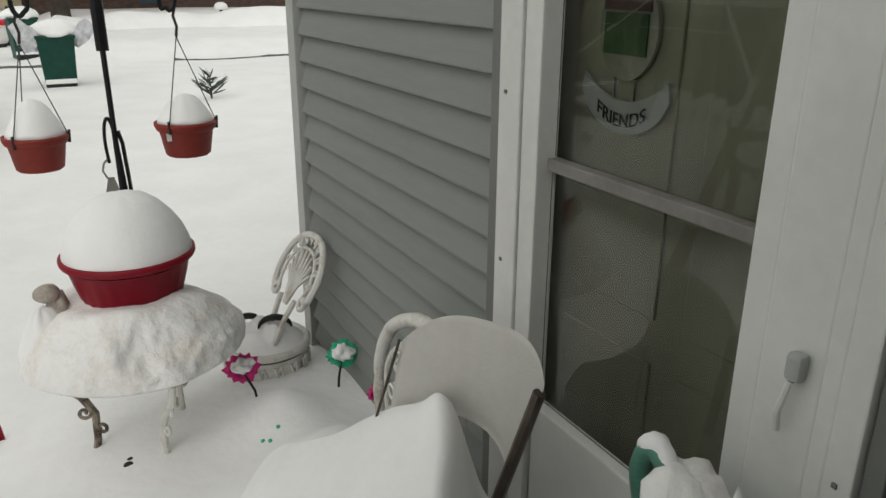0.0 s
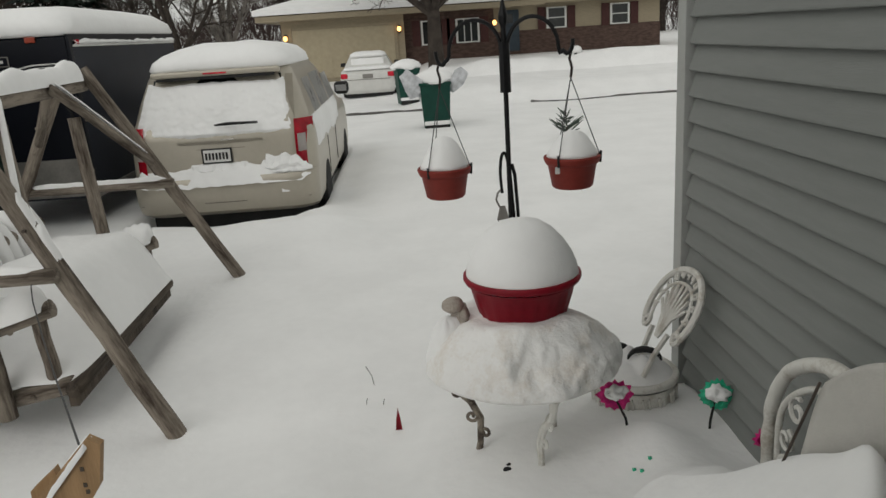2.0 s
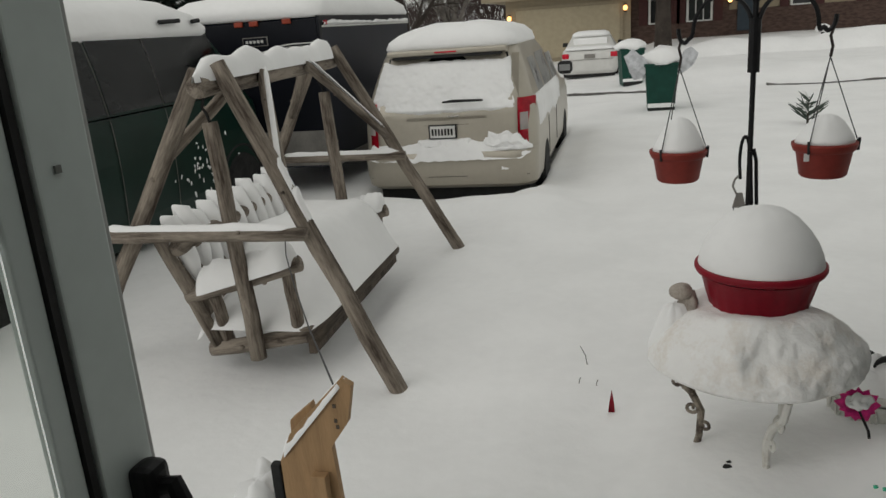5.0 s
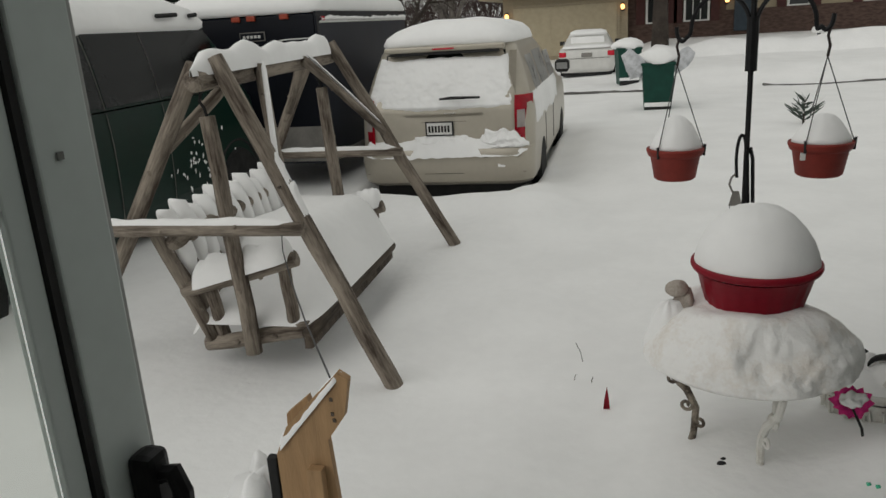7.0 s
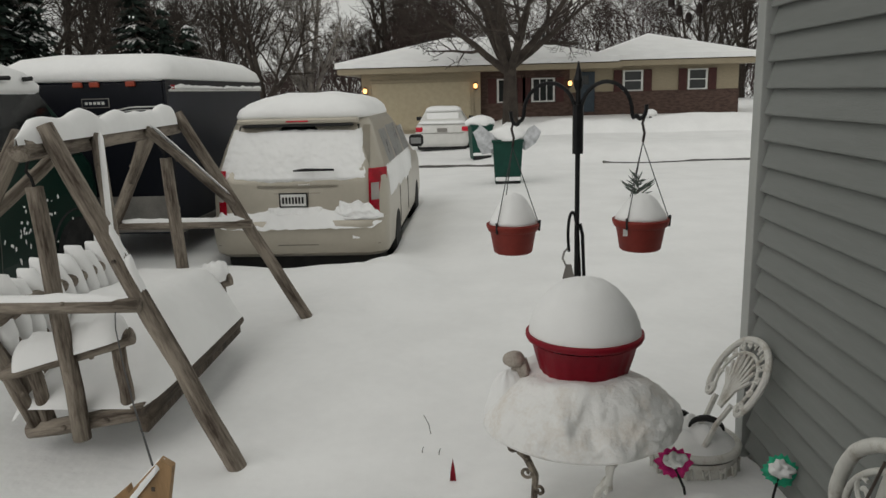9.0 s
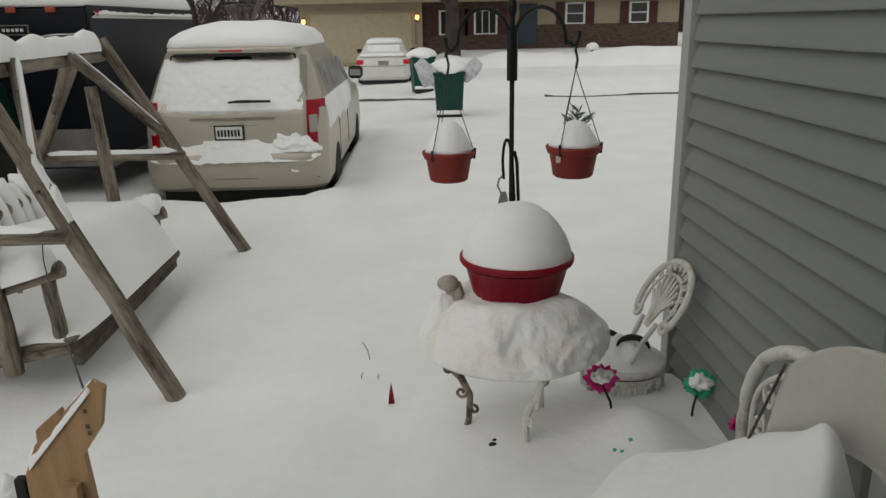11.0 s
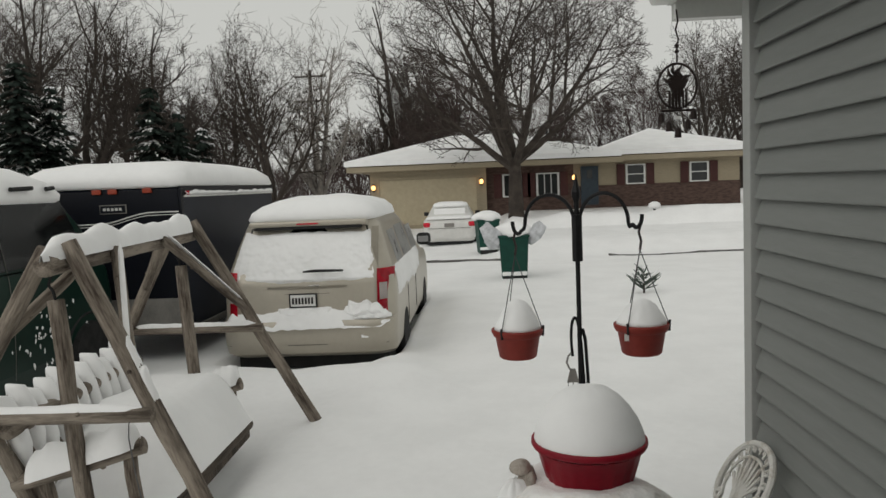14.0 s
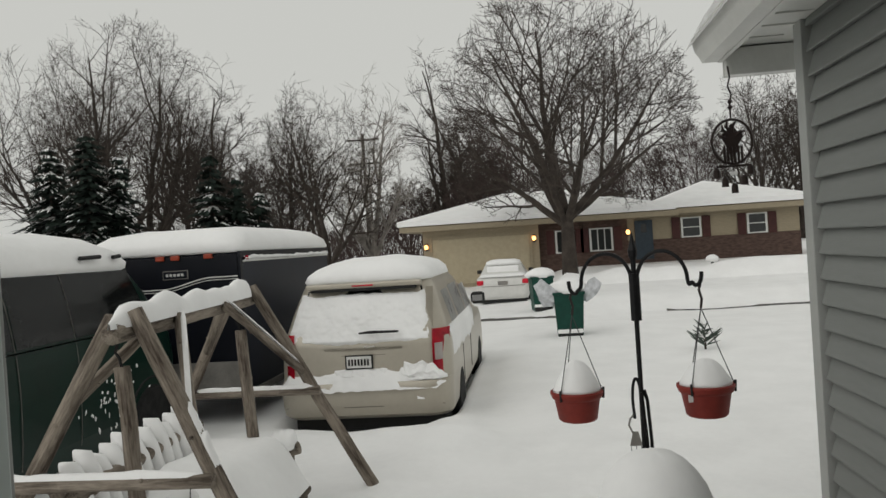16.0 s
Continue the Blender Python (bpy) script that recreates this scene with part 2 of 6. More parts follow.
def sheet(f, us, vs, bm=None, thick=None):
    """A grid of f(u, v) points; with thick, a vector by which a second side lies off."""
    bm = bm or bmesh.new()
    grid = [[bm.verts.new(f(u, v)) for v in vs] for u in us]
    for a, b in zip(grid, grid[1:]):
        for k in range(len(vs) - 1):
            bm.faces.new((a[k], b[k], b[k + 1], a[k + 1]))
    if thick is not None:
        bmesh.ops.solidify(bm, geom=bm.faces[:], thickness=thick)
    return bm


def prism(outline, a, b, bm=None):
    """An outline of (u, v), as points by a(u, v) on one side and b(u, v) on the other."""
    bm = bm or bmesh.new()
    p, q = [bm.verts.new(a(*o)) for o in outline], [bm.verts.new(b(*o)) for o in outline]
    bm.faces.new(p)
    bm.faces.new(q[::-1])
    for k in range(len(p)):
        bm.faces.new((p[k], q[k], q[(k + 1) % len(p)], p[(k + 1) % len(p)]))
    return bm


def bend(points, n=6):
    """A smooth run of points through the given ones."""
    p = [Vector(q) for q in points]
    out = []
    for i in range(len(p) - 1):
        a, b, c, d = p[max(i - 1, 0)], p[i], p[i + 1], p[min(i + 2, len(p) - 1)]
        for k in range(n):
            t = k / n
            out.append(0.5 * (2 * b + (c - a) * t + (2 * a - 5 * b + 4 * c - d) * t * t + (3 * b - a - 3 * c + d) * t**3))
    return out + [p[-1]]


def span(a, b, n):
    return [a + (b - a) * k / (n - 1) for k in range(n)]


def bell(x, y, cx, cy, rx, ry, h, p=1.0):
    d = ((x - cx) / rx) ** 2 + ((y - cy) / ry) ** 2
    return h * math.exp(-(d**p))


def smooth(a, b, x):
    t = max(0.0, min(1.0, (x - a) / (b - a)))
    return t * t * (3 - 2 * t)

# ---- ground ----


def ground_z(x, y):
    z = -0.03 - 0.09 * smooth(-6.5, -9, x) - 0.06 * smooth(-10, -16, x) - 0.17 * smooth(-16.5, -19, x)
    z += 0.30 * smooth(-20.2, -22, x) * smooth(-0.5, 1.2, y) + 0.10 * smooth(-20.2, -22, x)
    z += (0.20 + 0.25 * smooth(-0.5, 1.5, y)) * smooth(-23, -31, x)
    z += 0.06 * noise.noise((x * 0.35, y * 0.35, 0)) + 0.02 * noise.noise((x * 1.3, y * 1.3, 4))
    near = smooth(-9, -6, x)
    z += near * (bell(x, y, -6.6, -1.1, 0.8, 0.45, 0.14) + bell(x, y, -6.9, -2.5, 0.5, 1.0, 0.06))
    z += bell(x, y, -8.2, -0.7, 1.5, 0.4, -0.05)
    rim = -7.66 + 0.10 * noise.noise((y * 1.4, 3, 1))
    z -= 0.22 * smooth(rim, rim - 0.16, x) * smooth(-13.2, -12.8, x) * smooth(-3.15, -2.95, y) * smooth(-1.10, -1.28, y)
    z -= 0.05 * smooth(-8.2, -8.7, x) * smooth(-13.2, -12.8, x) * bell(x, y, x, -0.95, 1, 0.22, 1)
    z += bell(x, y, -7.7, -1.12, 0.40, 0.24, 0.07) - bell(x, y, -7.75, -2.15, 0.50, 0.72, 0.15)
    z += near * 0.05 * smooth(-7.4, -7.1, x) * smooth(-6.2, -6.8, x) * smooth(-3.6, -3.0, y) * smooth(-0.3, -1.0, y) * (1 + noise.noise((y * 2.1, 3, 0)))
    z += 0.12 * smooth(-0.6, 0.4, y) * smooth(-3.4, -2.5, x) * smooth(1.2, -0.5, x)
    z += bell(x, y, -1.93, 0.68, 0.24, 0.24, 0.20) + bell(x, y, -2.38, 0.60, 0.17, 0.17, 0.12)
    z += bell(x, y, -1.5, 0.50, 0.33, 0.25, 0.30)
    z += bell(x, y, -2.42, 0.08, 0.3, 0.3, 0.03) - bell(x, y, -2.75, -0.3, 0.3, 0.2, 0.04)
    z -= bell(x, y, -3.9, -2.1, 0.9, 0.45, 0.06) + bell(x, y, -4.2, -1.84, 0.55, 0.12, 0.08)
    z -= bell(x, y, -3.1, -1.35, 0.6, 0.5, 0.055)
    z += bell(x, y, -3.22, -1.28, 0.08, 0.08, 0.02) + bell(x, y, -5.42, -1.40, 0.14, 0.14, 0.03)
    # the trampled road
    z -= 0.03 * smooth(-17.0, -17.6, x) * smooth(-20.2, -19.6, x) * abs(noise.noise((x * 2.2, y * 0.3, 2)))
    return z


def axis(*runs):
    out = []
    for a, b, step in runs:
        out += [a + (b - a) * k / max(1, round(abs(b - a) / step)) for k in range(max(1, round(abs(b - a) / step)))]
    return out + [runs[-1][1]]


gx = axis((-400, -60, 40), (-60, -34, 3), (-34, -16, 0.5), (-16, -13.2, 0.3), (-13.2, -8.5, 0.12), (-8.5, 0.44, 0.055))
gy = axis((-300, -40, 30), (-40, -12, 3), (-12, -4.5, 0.4), (-4.5, 0.97, 0.055), (0.97, 3, 0.3), (3, 16, 0.8), (16, 60, 6), (60, 300, 40))
gv, gf = [(x, y, ground_z(x, y)) for x in gx for y in gy], []
for i in range(len(gx) - 1):
    for j in range(len(gy) - 1):
        a = i * len(gy) + j
        gf.append((a, a + len(gy), a + len(gy) + 1, a + 1))
gm = bpy.data.meshes.new("ground")
gm.from_pydata(gv, [], gf)
gm.materials.append(SNOW)
gm.polygons.foreach_set("use_smooth", [True] * len(gm.polygons))
gm.update()
tagged(new("ground", gm), "deep fresh untrodden snow over yard, driveway and street", "snow ground", kind="structure")
# dark kerb lines that the snow leaves bare
for a, b, dx in (((-20.3, -3.4), (-20.0, 0.9), 0.0), ((-20.3, 3.2), (-20.2, 9.5), 0.0)):
    n = 24
    bm = bmesh.new()
    pts = [(a[0] + (b[0] - a[0]) * k / n, a[1] + (b[1] - a[1]) * k / n) for k in range(n + 1)]
    tube([(x, y, ground_z(x, y) + 0.01 + 0.02 * noise.noise((y * 3, 0, 0))) for x, y in pts], [0.055 * (0.5 + abs(noise.noise((y * 1.7, 3, 0)))) + 0.01 for x, y in pts], 5, bm)
    tagged(part("kerb", bm, ASPHALT), "dark wet kerb edge showing through the snow", "kerb", kind="structure")

# ---- the house with grey siding ----
WALL_Y, CORNER_X, DOOR_X0, DOOR_X1, BACK_X = 0.97, -3.1, -1.485, -0.52, 0.45
wall_side = part("wall_side", boxes(((CORNER_X + 0.02, WALL_Y + 0.02, -0.3), (DOOR_X0, WALL_Y + 0.16, 2.56)), ((DOOR_X1, WALL_Y + 0.02, -0.3), (BACK_X + 0.2, WALL_Y + 0.16, 2.56)), ((DOOR_X0, WALL_Y + 0.02, 2.13), (DOOR_X1, WALL_Y + 0.16, 2.56)), ((DOOR_X0, WALL_Y + 0.02, -0.3), (DOOR_X1, WALL_Y + 0.16, 0.08))), CHANNEL)
tagged(wall_side, "house wall clad in grey horizontal vinyl siding", "wall", kind="structure")
wall_end = part("wall_end", boxes(((CORNER_X + 0.02, WALL_Y + 0.165, -0.3), (CORNER_X + 0.16, 7, 2.56))), SIDING)
tagged(wall_end, "far end wall of the house in grey siding", "wall", kind="structure")
corner = part("corner_post", boxes(((CORNER_X - 0.012, WALL_Y - 0.030, -0.15), (CORNER_X + 0.075, WALL_Y + 0.018, 2.56)), bevel=0.004), TRIM_GREY)
tagged(corner, "light grey vinyl corner post of the siding", "corner trim", kind="structure")

COURSE, LINE = 0.1016, 1.508


def course_mesh(x0, x1):
    bm = bmesh.new()
    out = [(0.017, 0.006), (0.002, 0.006), (-0.014, 0.0), (-0.018, 0.003), (-0.018, 0.009), (0.012, COURSE + 0.004), (0.017, COURSE + 0.004)]
    prism(out, lambda u, v: (x0, WALL_Y + u, v), lambda u, v: (x1, WALL_Y + u, v), bm)
    return bm


runs = {}
for k in range(-17, 11):
    z = LINE + k * COURSE
    for x0, x1 in ((CORNER_X + 0.092, DOOR_X0 - 0.055), (DOOR_X1 + 0.04, BACK_X)):
        if (x0, x1) in runs:
            ob = new("siding_board", runs[(x0, x1)])
            ob.parent = wall_side
        else:
            ob = part("siding_board", course_mesh(x0, x1), SIDING, wall_side)
            runs[(x0, x1)] = ob.data
        ob.location = (0, 0, z)
for x0, x1 in ((DOOR_X0 - 0.052, DOOR_X0 - 0.004), (DOOR_X1 + 0.004, DOOR_X1 + 0.036)):
    part("channel", boxes(((x0, WALL_Y - 0.024, -0.15), (x1, WALL_Y + 0.018, 2.5)), bevel=0.003), CHANNEL, wall_side, "dark grey channel beside the trim")

# storm door in the side wall
door = thing("door_1", "white storm door, closed, with dark glass and a crossbar", "storm door", kind="structure")
part("door_frame", boxes(((DOOR_X0, WALL_Y - 0.035, 0.06), (-1.40, WALL_Y + 0.03, 2.13)), ((-1.397, WALL_Y - 0.028, 0.06), (-1.335, WALL_Y + 0.03, 2.13)), ((-0.60, WALL_Y - 0.028, 0.06), (-0.57, WALL_Y + 0.03, 2.13)), ((-0.567, WALL_Y - 0.035, 0.06), (DOOR_X1, WALL_Y + 0.03, 2.13)), ((-1.33, WALL_Y - 0.033, 2.05), (-0.605, WALL_Y + 0.03, 2.127)), bevel=0.004), WHITE, door)
part("stile", boxes(((-0.765, WALL_Y - 0.012, 0.085), (-0.715, WALL_Y + 0.03, 2.045)), ((-0.712, WALL_Y - 0.02, 0.085), (-0.604, WALL_Y + 0.03, 2.045)), bevel=0.004), WHITE, door, "white stile with the latch")
part("bottom_rail", boxes(((-1.33, WALL_Y - 0.012, 0.085), (-0.77, WALL_Y + 0.03, 0.64)), bevel=0.006), WHITE, door)
part("crossbar", boxes(((-1.33, WALL_Y - 0.004, 1.222), (-0.77, WALL_Y + 0.028, 1.25)), bevel=0.004), GREY_PANEL, door, "grey aluminium crossbar of the sash")
glass = part("glass_pane", boxes(((-1.33, WALL_Y + 0.012, 0.645), (-0.77, WALL_Y + 0.016, 1.219)), ((-1.33, WALL_Y + 0.018, 1.253), (-0.77, WALL_Y + 0.022, 2.045))), GLASS, door)
glass.visible_shadow = False
hd = part("handle", boxes(((-0.652, WALL_Y - 0.045, 1.055), (-0.625, WALL_Y - 0.021, 1.10)), bevel=0.008), TRIM_GREY, door, "grey latch with a pull lever")
part("lever", tube([(-0.64, WALL_Y - 0.04, 1.055), (-0.65, WALL_Y - 0.045, 1.0), (-0.652, WALL_Y - 0.038, 0.965)], 0.006), WHITE, hd)
for sx, sz in ((-1.455, 0.98), (-1.455, 1.38), (-0.545, 1.33), (-0.545, 0.93)):
    part("screw", boxes(((sx - 0.004, WALL_Y - 0.038, sz - 0.004), (sx + 0.004, WALL_Y - 0.034, sz + 0.004))), CHANNEL, door)
inner = part("inner_door", boxes(((-1.48, WALL_Y + 0.10, 0.085), (-0.55, WALL_Y + 0.14, 2.12))), INNER_DOOR)
tagged(inner, "olive grey panelled house door behind the storm glass", "door", kind="structure")
for z0, z1 in ((0.2, 0.85), (0.95, 1.6), (1.68, 2.05)):
    for x0, x1 in ((-1.36, -1.06), (-0.98, -0.68)):
        part("panel", boxes(((x0, WALL_Y + 0.092, z0), (x1, WALL_Y + 0.0995, z1)), bevel=0.003), INNER_DOOR, inner)
# the hanging plaque and its banner
sign = thing("hanging_sign", "round welcome plaque with a curved white FRIENDS banner hung below", "sign")
sy, sxc, szc = WALL_Y + 0.078, -1.195, 1.527
part("plaque", prism([(0.085 * math.cos(radians(a)), 0.10 * math.sin(radians(a))) for a in range(0, 360, 12)], lambda u, v: (sxc + u, sy, szc + v), lambda u, v: (sxc + u, sy + 0.008, szc + v)), PLAQUE_GREY, sign)
part("green_field", boxes(((sxc - 0.065, sy - 0.004, szc - 0.05), (sxc + 0.06, sy - 0.001, szc + 0.03))), PLAQUE_GREEN, sign)
part("brown_field", boxes(((sxc - 0.07, sy - 0.004, szc + 0.034), (sxc + 0.065, sy - 0.001, szc + 0.075))), PLAQUE_BROWN, sign)
top_arc = [(-0.124 + 0.248 * k / 12, 1.386 + 0.048 * ((k - 6) / 6) ** 2) for k in range(13)]
bot_arc = [(0.130 - 0.26 * k / 12, 1.320 + 0.055 * ((k - 6) / 6) ** 2 + 0.022 * ((k - 6) / 6) ** 10) for k in range(13)]
part("banner", prism(top_arc + bot_arc, lambda u, v: (sxc + u, sy, v), lambda u, v: (sxc + u, sy + 0.006, v)), SIGN, sign)
for u in (-0.03, 0.03):
    part("chain", tube([(sxc + u, sy + 0.003, 1.43), (sxc + u, sy + 0.003, 1.38)], 0.002, 5), WIRE, sign)
txt = bpy.data.curves.new("lettering", "FONT")
txt.body, txt.size, txt.align_x, txt.align_y, txt.extrude = "FRIENDS", 0.039, "CENTER", "CENTER", 0.0008
txt_ob = new("lettering", txt)
dg = bpy.context.evaluated_depsgraph_get()
tme = bpy.data.meshes.new_from_object(txt_ob.evaluated_get(dg))
bpy.data.objects.remove(txt_ob)
for v in tme.vertices:
    v.co.y += 4.2 * v.co.x * v.co.x
letters = new("lettering", tme)
letters.parent = sign
letters.location, letters.rotation_euler = (sxc, sy - 0.003, 1.346), (radians(90), 0, 0)
tme.materials.clear()
tme.materials.append(INK)
part("hook", tube([(sxc, sy + 0.02, 1.68), (sxc, sy - 0.002, 1.66), (sxc, sy + 0.004, 1.64)], 0.003, 5), WIRE, sign)

# eave, gutter, soffit
eave = thing("eave", "white aluminium soffit, fascia and snow-laden gutter", "eave", kind="structure")
part("soffit", boxes(((-3.44, 0.67, 2.56), (BACK_X, WALL_Y + 0.2, 2.575))), WHITE, eave)
for k in range(1, 22):
    x = -3.44 + k * 0.18
    part("soffit_rib", boxes(((x, 0.70, 2.554), (x + 0.012, WALL_Y - 0.02, 2.5595))), WHITE, eave)
gp = [(0.0, 0.0), (-0.07, 0.0), (-0.085, 0.03), (-0.10, 0.05), (-0.115, 0.11), (-0.10, 0.115), (0.0, 0.115)]
part("gutter", prism(gp, lambda u, v: (-3.42, 0.71 + u, 2.50 + v), lambda u, v: (BACK_X, 0.71 + u, 2.50 + v)), WHITE, eave)
part("fascia", boxes(((-3.44, 0.713, 2.50), (BACK_X, 0.735, 2.64))), WHITE, eave)
part("gable_return", boxes(((-3.44, 0.74, 2.43), (-3.39, WALL_Y + 0.16, 2.553)), ((-3.46, 0.738, 2.43), (-3.443, WALL_Y + 0.5, 2.7)), bevel=0.004), WHITE, eave)
bm = sheet(lambda u, v: (u, 0.58 + v, 2.63 + 0.10 * smooth(0, 0.12, v) + 0.16 * v * 1.2 + 0.02 * noise.noise((u * 2, v * 3, 0)) - 0.06 * smooth(0.03, 0, v)), span(-3.5, BACK_X, 60), span(0, 3, 30))
bmesh.ops.solidify(bm, geom=bm.faces[:], thickness=0.06)
part("roof_snow", bm, SNOW, eave, smooth=True)

# the wall behind the camera, with an open doorway into a plain room
wb = boxes(((BACK_X, -1.6, -0.3), (BACK_X + 0.16, -0.95, 2.6)), ((BACK_X, 0.12, -0.3), (BACK_X + 0.16, WALL_Y + 0.015, 2.6)), ((BACK_X, -0.945, 2.2), (BACK_X + 0.16, 0.115, 2.6)))
tagged(part("wall_back", wb, SIDING), "grey house wall with an open doorway", "wall", kind="structure")
tagged(part("room", boxes(((BACK_X + 0.165, -1.5, 0.02), (4.5, 2.5, 0.08))), WOODFLOOR), "plain wooden floor of the room indoors", "floor", kind="structure")
tagged(part("wall_inside", boxes(((4.5, -1.5, 0.0), (4.6, 2.5, 2.5)), ((BACK_X + 0.165, -1.6, 0.0), (4.6, -1.5, 2.5)), ((BACK_X + 0.165, 2.5, 0.0), (4.6, 2.6, 2.5))), PLASTER), "plain plaster walls of the room indoors", "wall", kind="structure")
tagged(part("ceiling", boxes(((BACK_X + 0.0, -1.6, 2.605), (4.6, 2.6, 2.7))), PLASTER), "plain indoor ceiling", "ceiling", kind="structure")

# the open storm door that the camera stands in
sd = thing("door_2", "pale grey storm door swung open, with glass sash and black lever", "storm door", (0.13, -0.86, 0), 0, kind="structure")
DL = 0.76
sdm = Matrix.Rotation(radians(-3.0), 4, "Z")
sd.matrix_basis = pose(0.13, -0.86, 0) @ sdm


def sdbox(x0, x1, z0, z1, y0, y1, bev=0.003):
    return boxes(((-x1, y0, z0), (-x0, y1, z1)), bevel=bev)


part("stile", sdbox(DL - 0.080, DL, 0.10, 2.12, -0.02, 0.012), DOOR_WHITE, sd)
part("stile", sdbox(0.0, 0.10, 0.10, 2.12, -0.02, 0.012), DOOR_WHITE, sd)
part("edge_strip", sdbox(DL + 0.001, DL + 0.012, 0.10, 2.12, -0.016, 0.006), TRIM_GREY, sd)
part("rail", sdbox(0.102, DL - 0.082, 2.0, 2.12, -0.02, 0.012), DOOR_WHITE, sd)
part("kick_panel", sdbox(0.102, DL - 0.082, 0.10, 0.62, -0.02, 0.012), DOOR_WHITE, sd)
for x0, x1 in ((DL - 0.093, DL - 0.083), (0.102, 0.112)):
    part("seal", sdbox(x0, x1, 0.63, 2.0, -0.015, 0.008, 0.0), SEAL, sd)
part("sash_frame", boxes(((-(DL - 0.095), -0.014, 0.63), (-(DL - 0.125), 0.004, 2.0)), ((-0.145, -0.014, 0.63), (-0.115, 0.004, 2.0)), ((-(DL - 0.126), -0.014, 1.47), (-0.146, 0.006, 1.51)), ((-(DL - 0.126), -0.014, 0.63), (-0.146, 0.004, 0.67)), bevel=0.003), DOOR_WHITE, sd)
p = part("glass_pane", boxes(((-(DL - 0.126), -0.006, 0.672), (-0.146, -0.002, 1.468)), ((-(DL - 0.126), -0.006, 1.512), (-0.146, -0.002, 2.0))), GLASS, sd)
p.visible_shadow = False
lv = part("handle", boxes(((-(DL - 0.012), 0.0125, 1.065), (-(DL - 0.05), 0.045, 1.165)), bevel=0.01), BLACK_METAL, sd, "black lever handle")
part("lever", tube([(-(DL - 0.03), 0.04, 1.135), (-(DL - 0.03), 0.060, 1.140), (-(DL - 0.033), 0.070, 1.12), (-(DL - 0.04), 0.070, 1.05)], 0.012), BLACK_METAL, lv)
part("screw", boxes(((-(DL - 0.056), 0.0125, 1.505), (-(DL - 0.048), 0.015, 1.513))), CHANNEL, sd)

# ---- shepherd's hook and hanging pots ----
PX, PY = -3.33, 0.262
hook = thing("shepherd_hook", "black iron double shepherd's hook planted in the snow", "plant hook", (PX, PY, 0))
part("pole", tube([(0, 0, -0.3), (0, 0, 1.36)], 0.011, 8), BLACK_METAL, hook)
part("sleeve", tube([(0, 0, 1.345), (0, 0, 1.56)], 0.024, 10), BLACK_METAL, hook, "thick black collar")
part("finial", lathe([(0.012, 1.555), (0.012, 1.62), (0.020, 1.64), (0.022, 1.665), (0.012, 1.70), (0.003, 1.745)], 10), BLACK_METAL, hook)
UX, UY = 0.29, 0.957  # the arms run along this level line
for s, reach, drop in ((-1, 0.292, 1.475), (1, 0.280, 1.495)):
    pts = []
    for k in range(17):
        a = math.pi * k / 16
        r = reach / 2 - 0.03
        c = 0.012 + r
        pts.append((c - r * math.cos(a), 1.52 + 0.135 * math.sin(a)))
    pts += [(2 * r + 0.018, 1.50), (2 * r + 0.03, drop + 0.015), (2 * r + 0.045, drop), (2 * r + 0.062, drop + 0.012), (2 * r + 0.07, drop + 0.035), (2 * r + 0.072, drop + 0.06)]
    part("arm", tube(bend([(s * u * UX, s * u * UY, z) for u, z in pts], 3), 0.009, 8), BLACK_METAL, hook)
low = [(-0.035, 0.90), (-0.04, 0.98), (-0.035, 1.05), (-0.022, 1.082), (-0.008, 1.06), (0.0, 1.0)]
part("lower_hook", tube(bend([(0, y, z) for y, z in low], 4), 0.007, 7), BLACK_METAL, hook)
part("side_rod", tube([(0.01, 0.012, 1.03), (0.01, 0.024, 0.98), (0.012, 0.032, 0.80), (0.012, 0.034, -0.2)], 0.008, 6), BLACK_METAL, hook)
part("side_rod", tube([(0.01, 0.0, 1.02), (0.012, 0.012, 0.8), (0.012, 0.012, -0.2)], 0.008, 6), BLACK_METAL, hook)
feeder = thing("plant_hanger", "grey plastic hanger dangling from the lower hook", "hanger", (PX, PY - 0.036, 0.90))
part("loop", tube([(0, 0.0, 0.02), (0, -0.02, 0.0), (0, -0.028, -0.03), (0, -0.015, -0.06), (0, 0.0, -0.075)], 0.005, 6), GREY_PANEL, feeder)
part("plate", prism([(-0.012, -0.06), (-0.028, -0.125), (0.028, -0.125), (0.012, -0.06)], lambda u, v: (-0.003, u, v), lambda u, v: (0.003, u, v)), GREY_PANEL, feeder)
for y in (-0.022, 0.0, 0.022):
    part("cord", tube([(0, y, -0.12), (0, y * 1.3, -0.30)], 0.0015, 4), WIRE, feeder)


